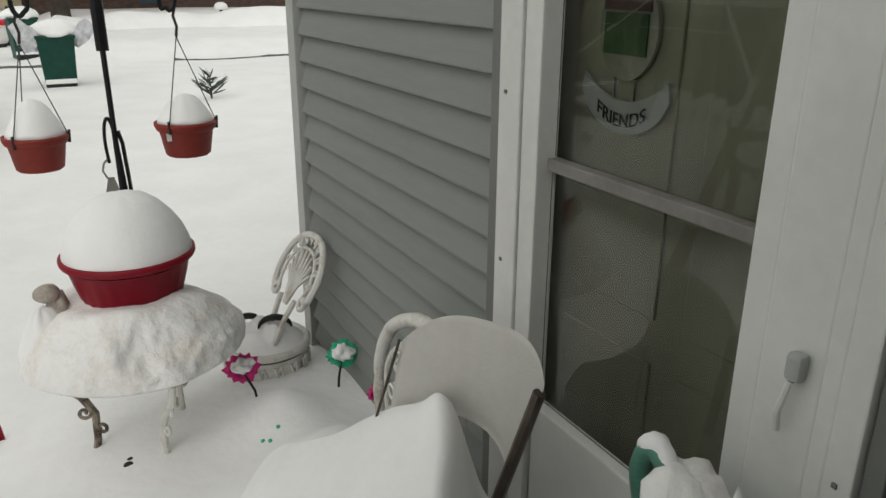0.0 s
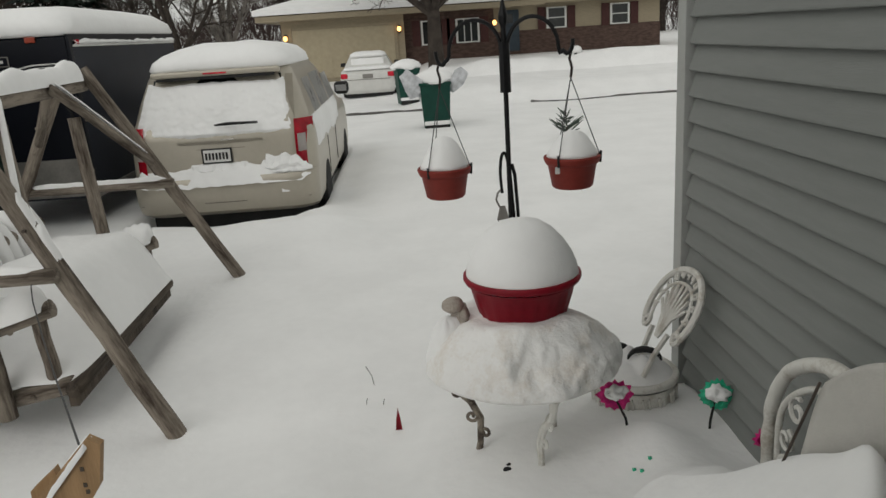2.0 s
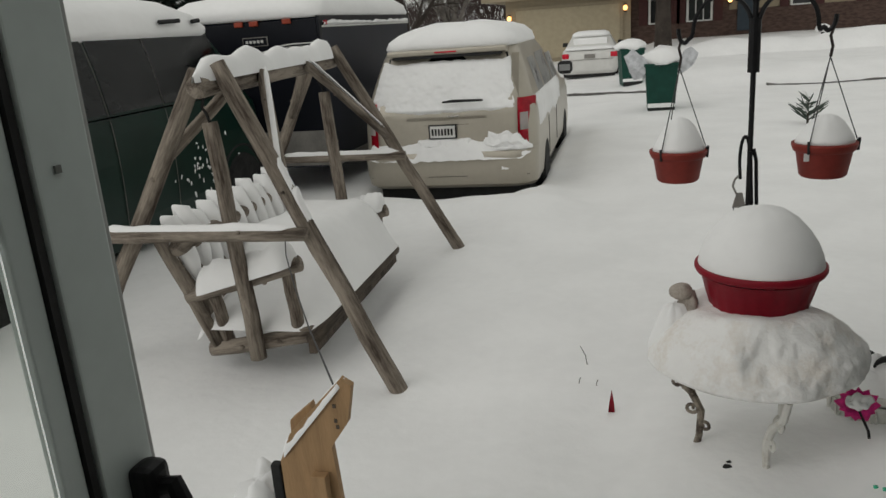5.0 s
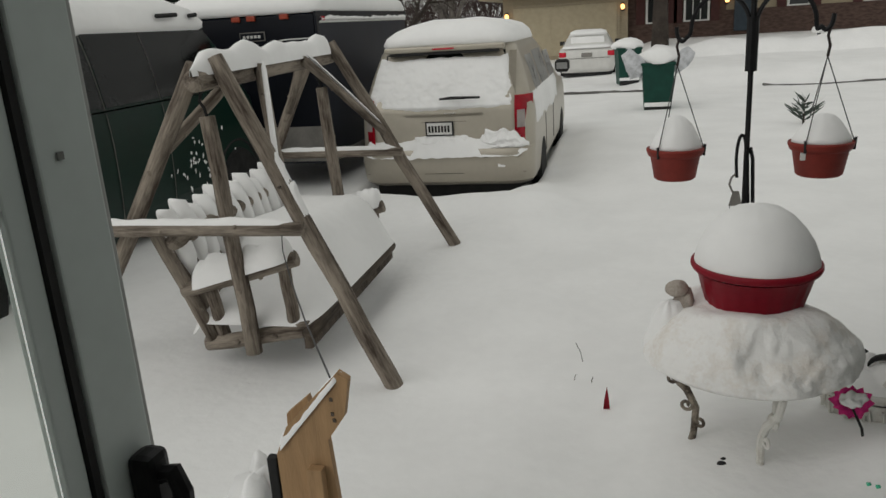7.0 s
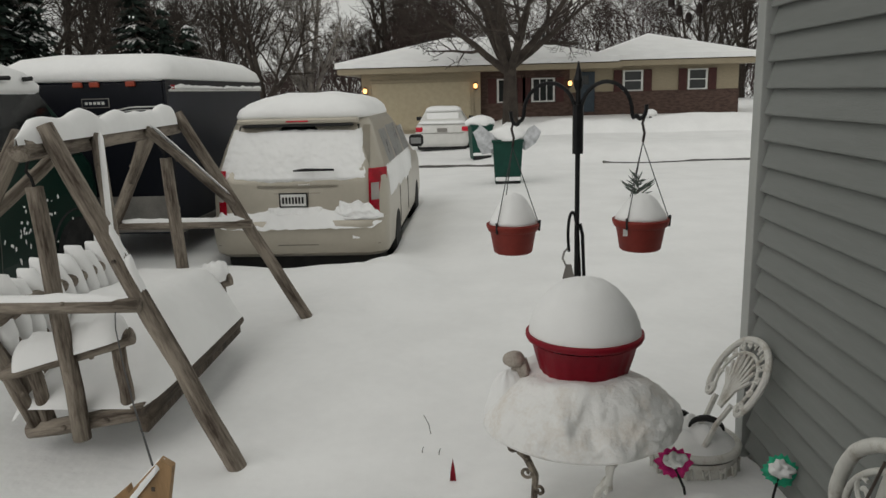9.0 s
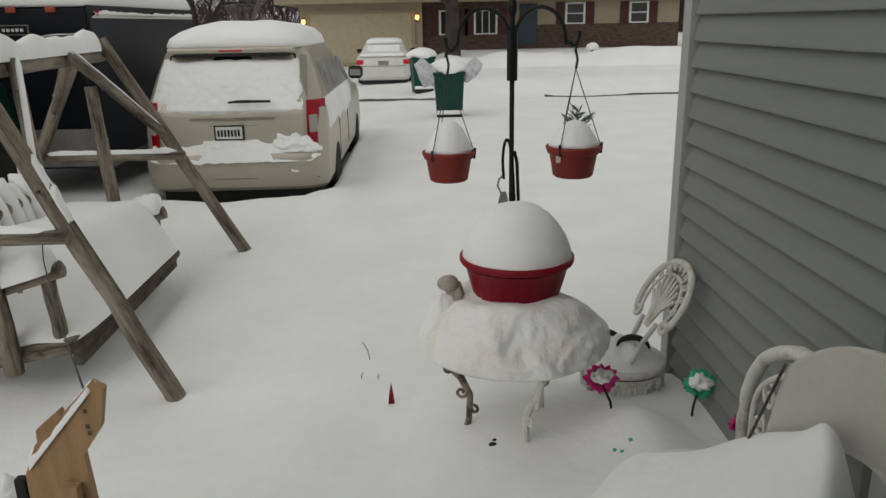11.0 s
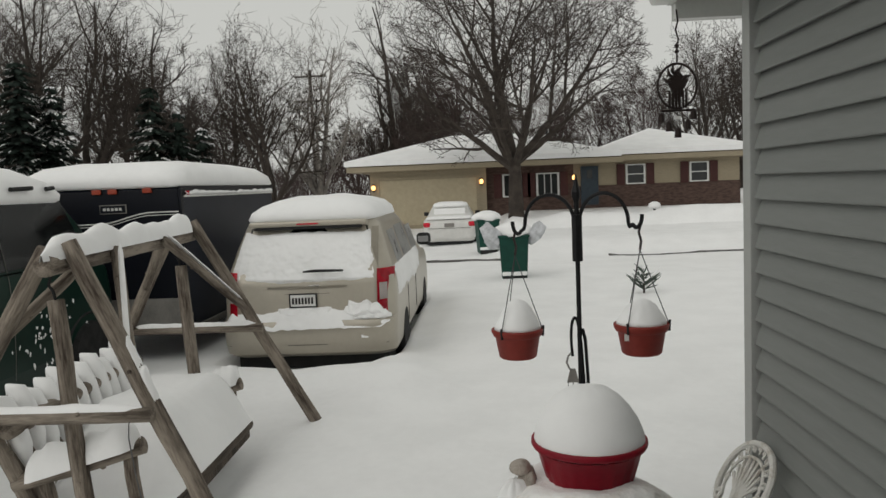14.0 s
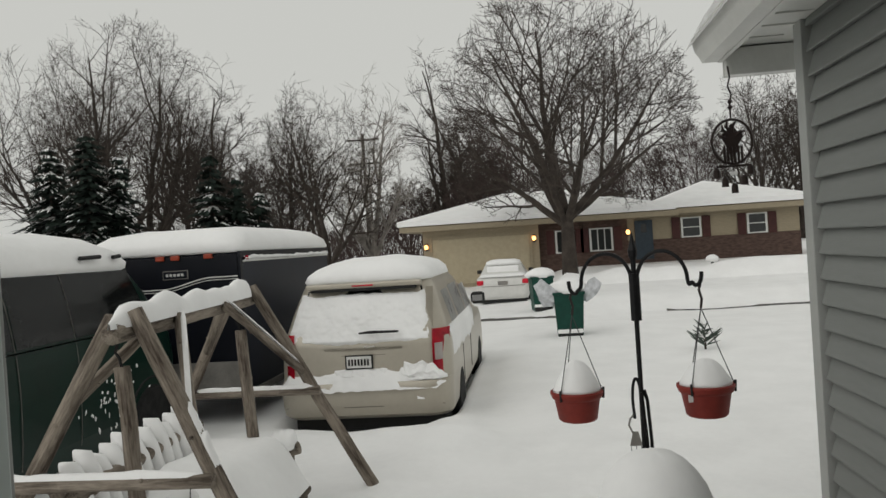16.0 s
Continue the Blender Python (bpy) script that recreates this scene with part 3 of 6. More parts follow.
def hanging_pot(x, y, rim, hang, label, tag_side, cone):
    pot = thing("hanging_pot", label, "hanging pot", (x, y, rim), group="pots on the hook")
    R, H = 0.115, 0.135
    prof = [(R * 0.70, -H), (R * 0.78, -H + 0.008), (R * 0.92, -0.035), (R * 0.96, -0.03), (R * 1.0, -0.028), (R * 1.06, -0.012), (R * 1.06, 0.0), (R * 0.98, 0.002), (R * 0.9, -0.02)]
    part("bowl", lathe(prof, 36), CLAY_POT, pot, smooth=True)
    part("rim", lathe([(R * 1.02, -0.014), (R * 1.075, -0.008), (R * 1.075, 0.004), (R * 1.0, 0.006), (R * 0.97, -0.006)], 36), CLAY_POT, pot, "dark snow-dusted rim", True)
    part("snow_cone", lathe([(R * 0.97, -0.006), (R * 0.93, 0.018), (R * 0.80, 0.052 * cone), (R * 0.58, 0.10 * cone), (R * 0.36, 0.13 * cone), (R * 0.14, 0.145 * cone), (0.004, 0.148 * cone)], 30, wobble=0.05), SNOW, pot, "cone of fresh snow", True)
    for k in range(3):
        a = radians(80 + 120 * k)
        part("wire", tube([(R * 1.05 * math.cos(a), R * 1.05 * math.sin(a), 0.0), (0, 0, hang - rim - 0.10)], 0.0022, 4), WIRE, pot)
        part("wire_clip", tube([(R * 1.05 * math.cos(a), R * 1.05 * math.sin(a), -0.03), (R * 1.08 * math.cos(a), R * 1.08 * math.sin(a), 0.02)], 0.006, 5), DARK, pot)
    part("hanger_hook", tube([(0, 0, hang - rim - 0.10), (0.0, 0.006, hang - rim - 0.06), (0, -0.004, hang - rim - 0.02), (0, 0.004, hang - rim + 0.008)], 0.006, 5), COPPER, pot)
    if tag_side:
        part("sticker", boxes(((R * 0.60, -R * 0.78, -0.06), (R * 0.68, -R * 0.62, -0.03))), PLATE, pot)
    return pot


hanging_pot(PX - 0.085, PY - 0.285, 1.018, 1.475, "terracotta red hanging pot with a cone of snow", False, 1.0)
hanging_pot(PX + 0.082, PY + 0.268, 1.058, 1.495, "terracotta red hanging pot with a sticker and snow", True, 0.78)

# ---- the bistro table and the red pot ----
TX, TYY = -2.56, 0.176
table = thing("bistro_table", "white cast-metal round garden table on scrolled legs", "garden table", (TX, TYY, 0))
part("tabletop", lathe([(0.28, 0.408), (0.322, 0.412), (0.328, 0.422), (0.322, 0.432), (0.02, 0.434)], 40), CAST, table, smooth=True)


def scroll(c, r, turns, start, n=14, flip=1):
    return [(c[0] + r * (1 - 0.75 * k / n) * math.cos(start + flip * turns * 2 * math.pi * k / n), c[1] + r * (1 - 0.75 * k / n) * math.sin(start + flip * turns * 2 * math.pi * k / n)) for k in range(n + 1)]


for ang in (-105, 12, 128):
    m = Matrix.Rotation(radians(ang), 4, "Z")
    leg = part("leg", tube([m @ Vector((u, 0, z)) for u, z in ((0.315, 0.41), (0.285, 0.33), (0.20, 0.25), (0.165, 0.18), (0.17, 0.08), (0.19, -0.02), (0.22, -0.15))], [0.012, 0.013, 0.015, 0.014, 0.013, 0.015, 0.015], 7), CAST_BARE if ang == -105 else CAST, table)
    for c, r, st, fl in (((0.20, 0.19), 0.024, 3.1, 1), ((0.25, 0.285), 0.03, 4.0, -1), ((0.15, 0.12), 0.022, 0.2, 1)):
        part("scroll", tube([m @ Vector((u, 0.004, z)) for u, z in scroll(c, r, 1.1, st, 14, fl)], 0.007, 5), CAST_BARE if ang == -105 else CAST, leg)
pile = thing("table_snow", "lumpy slumped snow heaped over the garden table", "snow heap", (TX, TYY, 0))
heap_profile = [(0.290, 0.412), (0.328, 0.414), (0.350, 0.43), (0.349, 0.458), (0.337, 0.495), (0.313, 0.535), (0.278, 0.575), (0.228, 0.612), (0.10, 0.632), (0.01, 0.632)]
fine = [tuple(p[i] + (q[i] - p[i]) * k / 4 for i in (0, 1)) for p, q in zip(heap_profile, heap_profile[1:]) for k in range(4)]
bm = lathe(fine, 200)
for v in bm.verts:
    a = math.atan2(v.co.y, v.co.x)
    face = max(0.0, math.cos(a - 0.25)) * smooth(0.40, 0.45, v.co.z) * smooth(0.635, 0.54, v.co.z)
    n1 = noise.noise(v.co * 6) * 0.024 + noise.noise(v.co * 3 + Vector((4, 0, 0))) * 0.03
    n2 = noise.noise(v.co * 11) * 0.024 + noise.noise(v.co * 25) * 0.013 + noise.noise(v.co * 48) * 0.006
    d = Vector((v.co.x, v.co.y, 0.12)).normalized()
    v.co += d * (n1 * smooth(0.385, 0.435, v.co.z) + n2 * face)
    rr = math.hypot(v.co.x, v.co.y)
    v.co.z += smooth(0.50, 0.57, v.co.z) * (0.030 * max(0.0, math.cos(a)) * bell(rr, 0, 0.21, 0, 0.07, 1, 1) - 0.020 * max(0.0, math.sin(a)))
part("heap", bm, SNOW_ROUGH, pile, smooth=True)
fig = thing("garden_figurine", "small mottled stone figurine half buried in snow", "figurine", (TX - 0.03, TYY - 0.220, 0.535))
bm = lathe([(0.050, -0.08), (0.052, 0.0), (0.046, 0.04), (0.034, 0.075), (0.026, 0.10), (0.012, 0.115)], 22, wobble=0.15)
bmesh.ops.create_icosphere(bm, subdivisions=3, radius=0.034, matrix=pose(0.012, -0.022, 0.125) @ Matrix.Diagonal((1, 1.2, 0.95, 1)))
bmesh.ops.create_icosphere(bm, subdivisions=2, radius=0.022, matrix=pose(0.035, 0.018, 0.07) @ Matrix.Diagonal((0.8, 0.8, 2.0, 1)))
for v in bm.verts:
    v.co += v.co.normalized() * 0.006 * noise.noise(v.co * 30)
part("body", bm, STONE, fig, smooth=True)
drift = lathe([(0.085, -0.13), (0.088, -0.08), (0.076, -0.03), (0.060, 0.025), (0.036, 0.065), (0.004, 0.085)], 28, (0.022, -0.045), wobble=0.14)
part("snow_patch", drift, SNOW, fig, smooth=True)
pot = thing("flower_pot", "large bright red flower pot with a high dome of snow", "flower pot", (-2.59, 0.194, 0.011))
bm = bmesh.new()
R = 0.205
rows = [(0.150, 0.565), (0.158, 0.60), (0.176, 0.66), (0.192, 0.715), (0.200, 0.722)]
ring = []
for r, z in rows:
    ring.append([bm.verts.new(((r + 0.0022 * math.sin(k * math.pi / 2) * (1 if 0.58 < z < 0.70 else 0)) * math.cos(2 * math.pi * k / 96), (r + 0.0022 * math.sin(k * math.pi / 2) * (1 if 0.58 < z < 0.70 else 0)) * math.sin(2 * math.pi * k / 96), z)) for k in range(96)])
for a, b in zip(ring, ring[1:]):
    for k in range(96):
        bm.faces.new((a[k], a[(k + 1) % 96], b[(k + 1) % 96], b[k]))
bm.faces.new(ring[0][::-1])
part("bowl", bm, RED_POT, pot, smooth=True)
part("rim", lathe([(0.198, 0.724), (0.209, 0.728), (0.214, 0.738), (0.2135, 0.750), (0.204, 0.754), (0.196, 0.745)], 64), RED_POT, pot, smooth=True)
part("snow_dome", lathe([(0.200, 0.735), (0.203, 0.755), (0.197, 0.785), (0.182, 0.826), (0.157, 0.868), (0.124, 0.905), (0.086, 0.931), (0.043, 0.946), (0.004, 0.950)], 56, wobble=0.025), SNOW, pot, "smooth tall dome of snow", True)

# ---- white ornate chairs ----
fan = thing("ornate_chair", "white cast-metal chair with a pierced fan back, snow on seat", "garden chair", (-2.83, 0.835, 0.475))
fu, fv = Vector((0.985, 0.03, 0.12)).normalized(), Vector((0.0, 0.46, 0.89)).normalized()
fw = fu.cross(fv)


def fan_at(u, v, w=0.0):
    return fu * u + fv * v + fw * w


def fan_r(a):
    return 0.195 + 0.02 * math.cos(2 * a)


edge = [(fan_r(a) * math.cos(a) * 1.02, fan_r(a) * math.sin(a)) for a in span(radians(-25), radians(205), 30)]
part("back_rim", tube([fan_at(u, v) for u, v in edge], 0.014, 8), CAST, fan)
part("back_rim", tube([fan_at(u * 0.72, v * 0.72 - 0.01) for u, v in edge], 0.007, 6), CAST, fan)
for s in (-1, 1):
    e = edge[0] if s > 0 else edge[-1]
    part("back_scroll", tube([fan_at(u, v) for u, v in scroll((e[0] - s * 0.035, e[1]), 0.035, 1.0, 0 if s > 0 else math.pi, 14, -s)], 0.011, 6), CAST, fan)
    part("stile", tube([fan_at(s * 0.085, -0.10), fan_at(s * 0.06, -0.20), fan_at(s * 0.07, -0.30)], 0.012, 6), CAST, fan)
for k in range(11):
    a = radians(-5 + 19 * k)
    part("fret", tube([fan_at(0.135 * math.cos(a + t) * (1 + q), 0.135 * math.sin(a + t) * (1 + q)) for t, q in ((-0.07, 0.02), (-0.07, 0.30), (0.05, 0.30), (0.05, 0.12), (-0.02, 0.12))], 0.0055, 5), CAST, fan)
for k in range(9):
    a = radians(10 + 20 * k)
    part("rib", tube([fan_at(0.012 * math.cos(a), -0.13), fan_at(0.05 * math.cos(a), -0.04), fan_at(0.125 * math.cos(a), 0.115 * math.sin(a))], 0.0075, 5), CAST, fan)
seat_at = Vector((-0.06, -0.135, -0.31))
part("seat_rim", lathe([(0.165, -0.01), (0.182, 0.0), (0.186, 0.02), (0.175, 0.032), (0.15, 0.02)], 36), CAST, fan, smooth=True).location = seat_at
part("apron", lathe([(0.15, -0.24), (0.165, -0.1), (0.172, -0.012)], 36, cap=False), CAST, fan, smooth=True).location = seat_at
for k in range(16):
    a = 2 * math.pi * k / 16
    part("apron_scroll", tube([seat_at + Vector((0.176 * math.cos(a + t), 0.176 * math.sin(a + t), z)) for t, z in ((-0.08, -0.03), (0.0, -0.10), (0.09, -0.07), (0.05, -0.03), (0.0, -0.05))], 0.006, 5), CAST, fan)
for a in (-120, -20, 80, 170):
    a = radians(a)
    part("leg", tube([seat_at + Vector((0.15 * math.cos(a), 0.15 * math.sin(a), -0.02)), seat_at + Vector((0.17 * math.cos(a), 0.17 * math.sin(a), -0.30))], 0.014, 6), CAST, fan)
ss = thing("seat_snow", "uneven snow with wreath wire poking out, on the chair", "snow heap", tuple(Vector((-2.83, 0.835, 0.475)) + seat_at))
bm = sheet(lambda u, v: (0.16 * u * math.cos(v), 0.16 * u * math.sin(v), 0.022 + 0.085 * (1 - u**2) + 0.05 * noise.noise((u * math.cos(v) * 3, u * math.sin(v) * 3, 2)) * (1.1 - u)), span(0.001, 1, 14), span(0, 2 * math.pi, 40))
part("snow", bm, SNOW, ss, smooth=True)
for cx, cy, r, t0 in ((-0.03, -0.06, 0.055, 0.4), (0.05, 0.03, 0.065, 0.1)):
    part("wreath_wire", tube([(cx + 0.3 * r * math.cos(a), cy + r * math.cos(a), 0.085 + 0.8 * r * math.sin(a)) for a in span(t0, math.pi - t0, 12)], [0.004 + 0.010 * math.sin(math.pi * k / 11) for k in range(12)], 6), DARK, ss, "dark curved wreath wire")

arm = thing("wrought_iron_chair", "white scrolled iron chair frame behind the folding chair", "garden chair", (-1.56, 0.82, 0))
loop = tube(bend([(-0.335, -0.02, 0.20), (-0.345, -0.02, 0.44), (-0.325, -0.02, 0.56), (-0.26, -0.02, 0.665), (-0.15, -0.02, 0.74), (-0.04, -0.02, 0.775), (0.04, 0.0, 0.75), (0.07, 0.02, 0.62), (0.07, 0.02, 0.2)], 8), 0.020, 10)
for v in loop.verts:
    v.co += Vector((1, 1, 1)) * 0.006 * noise.noise(v.co * 22)
part("arm_loop", loop, CAST, arm, "snow-crusted looped arm", True)
part("inner_loop", tube(bend([(-0.285, -0.02, 0.30), (-0.29, -0.02, 0.50), (-0.24, -0.02, 0.60), (-0.13, -0.02, 0.68), (-0.04, -0.02, 0.70)]), 0.010, 8), CAST, arm, "", True)
for c, r, f in (((-0.20, 0.58), 0.045, 1), ((-0.25, 0.47), 0.04, -1), ((-0.25, 0.38), 0.035, 1)):
    part("scroll", tube([(u, -0.02, z) for u, z in scroll(c, r, 1.2, 1.2, 14, f)], 0.007, 5), CAST, arm)
for x in (-0.335, 0.07):
    part("leg", tube([(x, -0.02, 0.24), (x, -0.03, 0.0)], 0.013, 6), CAST, arm)

# ---- folding chair with its snow ----
P1, P2 = Vector((-1.345, 0.65, 0.865)), Vector((-1.005, 0.765, 0.885))
chair = thing("folding_chair", "white plastic folding chair with brown tube legs, buried in snow", "folding chair", tuple((P1 + P2) / 2 - Vector((0, 0, 0.88))))
o = (P1 + P2) / 2 - Vector((0, 0, 0.88))
ax = (P2 - P1).normalized()
fwd = Vector((ax.y, -ax.x, 0)).normalized()
half = (P2 - P1).length / 2


def chair_at(u, d, z):
    return Vector((0, 0, z)) + ax * u + fwd * d


LEAN = 0.30  # the chair leans sideways in the snow


def chair_lean(u, d, z):
    return chair_at(u - LEAN * (0.88 - z), d, z)


def backrest(u, v):
    top = 0.992 - 0.082 * abs(u) ** 3.2
    bot = 0.75 - 0.06 * abs(u) ** 3
    s = 0.193 * u * (0.88 + 0.12 * v) * (1 - 0.05 * v**6 * u * u)
    return chair_lean(s - 0.008, 0.03 * u * u, bot + (top - bot) * v + 0.008 * u)


bm = sheet(backrest, span(-1, 1, 24), span(0, 1, 16))
bmesh.ops.solidify(bm, geom=bm.faces[:], thickness=0.018)
part("backrest", bm, CHAIR_PLASTIC, chair, smooth=True)
for s in (-1, 1):
    part("front_leg", tube([chair_lean(s * 0.186 - 0.012, 0.035, 0.90), chair_lean(s * 0.188 - 0.012, 0.045, 0.76), chair_lean(s * 0.19 - 0.012, 0.06, 0.55), chair_lean(s * 0.19 - 0.012, 0.12, 0.02)], 0.0125 if s > 0 else 0.0035, 8), RUST_TUBE, chair)
    part("rear_leg", tube([chair_lean(s * 0.17 - 0.012, 0.14, 0.46), chair_lean(s * 0.17 - 0.012, -0.06, 0.02)], 0.011, 8), RUST_TUBE, chair)
part("seat", sheet(lambda u, v: tuple(chair_lean(0.17 * u, 0.04 + 0.38 * v, 0.45 + 0.01 * u * u)), span(-1, 1, 8), span(0, 1, 8), thick=0.02), CHAIR_PLASTIC, chair)
heap = thing("chair_snow", "tall smooth heap of snow on the folding chair", "snow heap", (0, 0, 0))


def heap_z(u, v):
    """A long ramp of snow that rises to a small peak and breaks off steeply."""
    z = 0.47 * smooth(-1.15, -0.65, u) + 0.34 * smooth(-0.75, -0.04, u)
    z *= (1 - 0.22 * smooth(-0.07, 0.05, u)) * (1 - smooth(0.06, 0.24, u))
    z *= math.exp(-(((v - 0.08) / 0.62) ** 2))
    return z + 0.05 * math.exp(-(((u + 0.095) / 0.045) ** 2 + ((v - 0.07) / 0.06) ** 2))


bm = sheet(lambda u, v: tuple(o + ax * (u + 0.73 * v) + fwd * v + Vector((0, 0, heap_z(u, v) - 0.02 + 0.012 * noise.noise((u * 6, v * 6, 0))))), span(-1.05, 0.26, 90), span(0.035, 0.95, 50))
part("heap", bm, SNOW, heap, smooth=True)

# ---- garden stakes, twigs and small things in the snow ----


def flower_stake(x, y, z, r, mat, label, petals, tip, snow_r):
    f = thing("flower_stake", label, "garden stake", (x, y, z), group="flower stakes")
    part("stake", tube([(0, 0, -0.01), (tip[0] * 0.5, tip[1] * 0.5, -0.09), (*tip, -0.34)], 0.005, 5), DARK, f)
    for k in range(petals):
        a = 2 * math.pi * k / petals
        s = Vector((0.15 * math.cos(a), math.cos(a), math.sin(a))).normalized()
        t = Vector((0, -s.z, s.y)).normalized()
        rr = r * (0.85 + 0.3 * random.random())
        w = rr * 0.31
        bm = bmesh.new()
        q = [bm.verts.new(c) for c in (s * 0.012 - t * w * 0.4, s * rr * 0.65 - t * w + Vector((0.012, 0, 0)), s * rr + Vector((0.004, 0, 0)), s * rr * 0.65 + t * w + Vector((0.012, 0, 0)), s * 0.012 + t * w * 0.4)]
        bm.faces.new(q)
        bmesh.ops.solidify(bm, geom=bm.faces[:], thickness=0.002)
        part("petal", bm, mat, f)
    bm = bmesh.new()
    bmesh.ops.create_icosphere(bm, subdivisions=3, radius=snow_r, matrix=pose(0.018, 0, snow_r * 0.35) @ Matrix.Diagonal((0.7, 1.0, 0.75, 1)))
    for v in bm.verts:
        v.co *= 1 + 0.6 * noise.noise(v.co * 60 + Vector((x, y, 0)))
    part("snow_tuft", bm, SNOW, f, smooth=True)
    return f


flower_stake(-2.50, 0.508, 0.290, 0.066, PINK, "pink foil flower on a stake with a tuft of snow", 12, (0.06, 0.07), 0.036)
flower_stake(-2.53, 0.905, 0.235, 0.062, GREEN_PETAL, "green foil flower on a stake with a tuft of snow", 20, (0.04, -0.05), 0.042)
flower_stake(-1.93, 0.80, 0.405, 0.036, PINK, "small pink flower half hidden behind the chairs", 12, (0.0, 0.01), 0.012)
tip = thing("red_petal", "red pointed petal sticking out of the snow", "garden ornament", (-2.98, -0.317, ground_z(-2.98, -0.317)))
bm = bmesh.new()
q = [bm.verts.new(c) for c in ((0, -0.016, -0.03), (0, 0.018, -0.03), (0.005, 0.012, 0.05), (0.01, 0.003, 0.115), (0.004, -0.008, 0.05))]
bm.faces.new(q)
bmesh.ops.solidify(bm, geom=bm.faces[:], thickness=0.006)
part("petal", bm, RED_POT, tip)
for k, (x, y, h, lean) in enumerate(((-3.42, -0.43, 0.10, -0.04), (-3.22, -0.47, 0.03, 0.01), (-3.2, -0.39, 0.03, 0.01), (-3.0, 0.62, 0.14, 0.0))):
    g = ground_z(x, y)
    tw = thing("twig", "thin dry stalk poking out of the snow", "twig", (x, y, g), group="stalks in the snow")
    part("stalk", tube([(0, 0, -0.05), (0, lean * 0.4, h * 0.5), (0, lean, h)], 0.002, 5), RUST_TUBE, tw)
for x, y, s in ((-2.40, 0.085, 0.012), (-2.43, 0.095, 0.008)):
    cr = thing("dark_leaf", "dark crumpled leaf lying on the snow", "leaf", (x, y, ground_z(x, y)), group="leaves on the snow")
    bm = bmesh.new()
    bmesh.ops.create_icosphere(bm, subdivisions=2, radius=s, matrix=Matrix.Diagonal((0.8, 1.2, 0.8, 1)))
    for v in bm.verts:
        v.co += v.co.normalized() * 0.008 * noise.noise(v.co * 90)
    part("leaf", bm, DARK, cr)
for x, y in ((-2.22, 0.50), (-2.2, 0.52), (-2.24, 0.56)):
    cr = thing("foil_scrap", "small green foil scrap in the snow", "scrap", (x, y, ground_z(x, y) + 0.004), group="foil scraps")
    part("scrap", boxes(((-0.006, -0.007, -0.006), (0.005, 0.006, 0.003)), bevel=0.002), GREEN_PETAL, cr)
can = thing("watering_can", "green glazed can with loop handle under clumpy snow", "watering can", (-0.708, 0.82, 0.625))
part("can_body", lathe([(0.07, -0.05), (0.085, 0.05), (0.08, 0.15), (0.06, 0.20), (0.055, 0.21)], 28), GREEN_GLAZE, can, smooth=True)
arch = bend([(-0.050, -0.01, 0.10), (-0.085, -0.01, 0.16), (-0.097, -0.01, 0.22), (-0.075, -0.01, 0.262), (-0.040, -0.01, 0.250), (-0.022, -0.01, 0.20), (-0.02, -0.01, 0.17)], 5)
part("loop_handle", tube(arch, 0.017, 10), GREEN_GLAZE, can, "", True)
crest = tube(arch[8:25], [0.006 + 0.014 * math.sin(math.pi * k / 16) for k in range(17)], 10)
for v in crest.verts:
    v.co += Vector((0, 0.004, 0.011)) + Vector((1, 1, 1)) * 0.006 * noise.noise(v.co * 40)
part("handle_snow", crest, SNOW, can, "", True)
part("spout", tube(bend([(0.05, 0, 0.12), (0.09, 0, 0.18), (0.11, 0, 0.23)], 4), [0.026, 0.025, 0.024, 0.022, 0.02, 0.019, 0.019, 0.02, 0.022], 10), GREEN_GLAZE, can, "", True)
lumps = lathe([(0.058, 0.17), (0.072, 0.195), (0.070, 0.225), (0.052, 0.25), (0.028, 0.265), (0.004, 0.27)], 40)
for v in lumps.verts:
    v.co += v.co.normalized() * (0.022 * noise.noise(v.co * 24) + 0.012 * noise.noise(v.co * 55))
part("snow", lumps, SNOW_ROUGH, can, "", True)
tuft = lathe([(0.018, 0.225), (0.028, 0.24), (0.022, 0.258), (0.006, 0.266)], 16, (0.115, 0.0), wobble=0.35)
part("spout_snow", tuft, SNOW, can, "", True)
stand = thing("plant_stand", "plain white stand beneath the green can", "plant stand", (-0.708, 0.82, 0.0))
part("column", lathe([(0.10, 0.0), (0.10, 0.03), (0.04, 0.05), (0.04, 0.525), (0.09, 0.545), (0.09, 0.573)], 20), WHITE, stand)

# ---- log swing ----
swing = thing("garden_swing", "weathered log A-frame of a garden swing with snow on top", "garden swing", (0, 0, 0))


def log(name, a, b, r0, r1, parent, n=7, seed=0.0, label=""):
    """A round log from a to b, its grain along its own length, with a few knots."""
    a, b = Vector(a), Vector(b)
    length = (b - a).length
    pts = [(noise.noise((k * 0.9 + seed, 0, 1)) * 0.009, noise.noise((k * 0.9 + seed, 5, 1)) * 0.009, length * k / (n - 1)) for k in range(n)]
    bm = tube(pts, [(r0 + (r1 - r0) * k / (n - 1)) * (0.95 + 0.10 * noise.noise((k * 1.3 + seed, 2, 7))) for k in range(n)], 14)
    for k in range(2):
        z, t = length * (0.3 + 0.37 * k + 0.1 * noise.noise((seed, k, 0))), 6 * noise.noise((seed + k * 3, 1, 2))
        bmesh.ops.create_icosphere(bm, subdivisions=1, radius=r0 * 0.36, matrix=pose(0.88 * r0 * math.cos(t), 0.88 * r0 * math.sin(t), z))
    ob = part(name, bm, LOG, parent, label, True)
    ob.matrix_basis = Matrix.Translation(a) @ (b - a).to_track_quat("Z", "Y").to_matrix().to_4x4()
    return ob


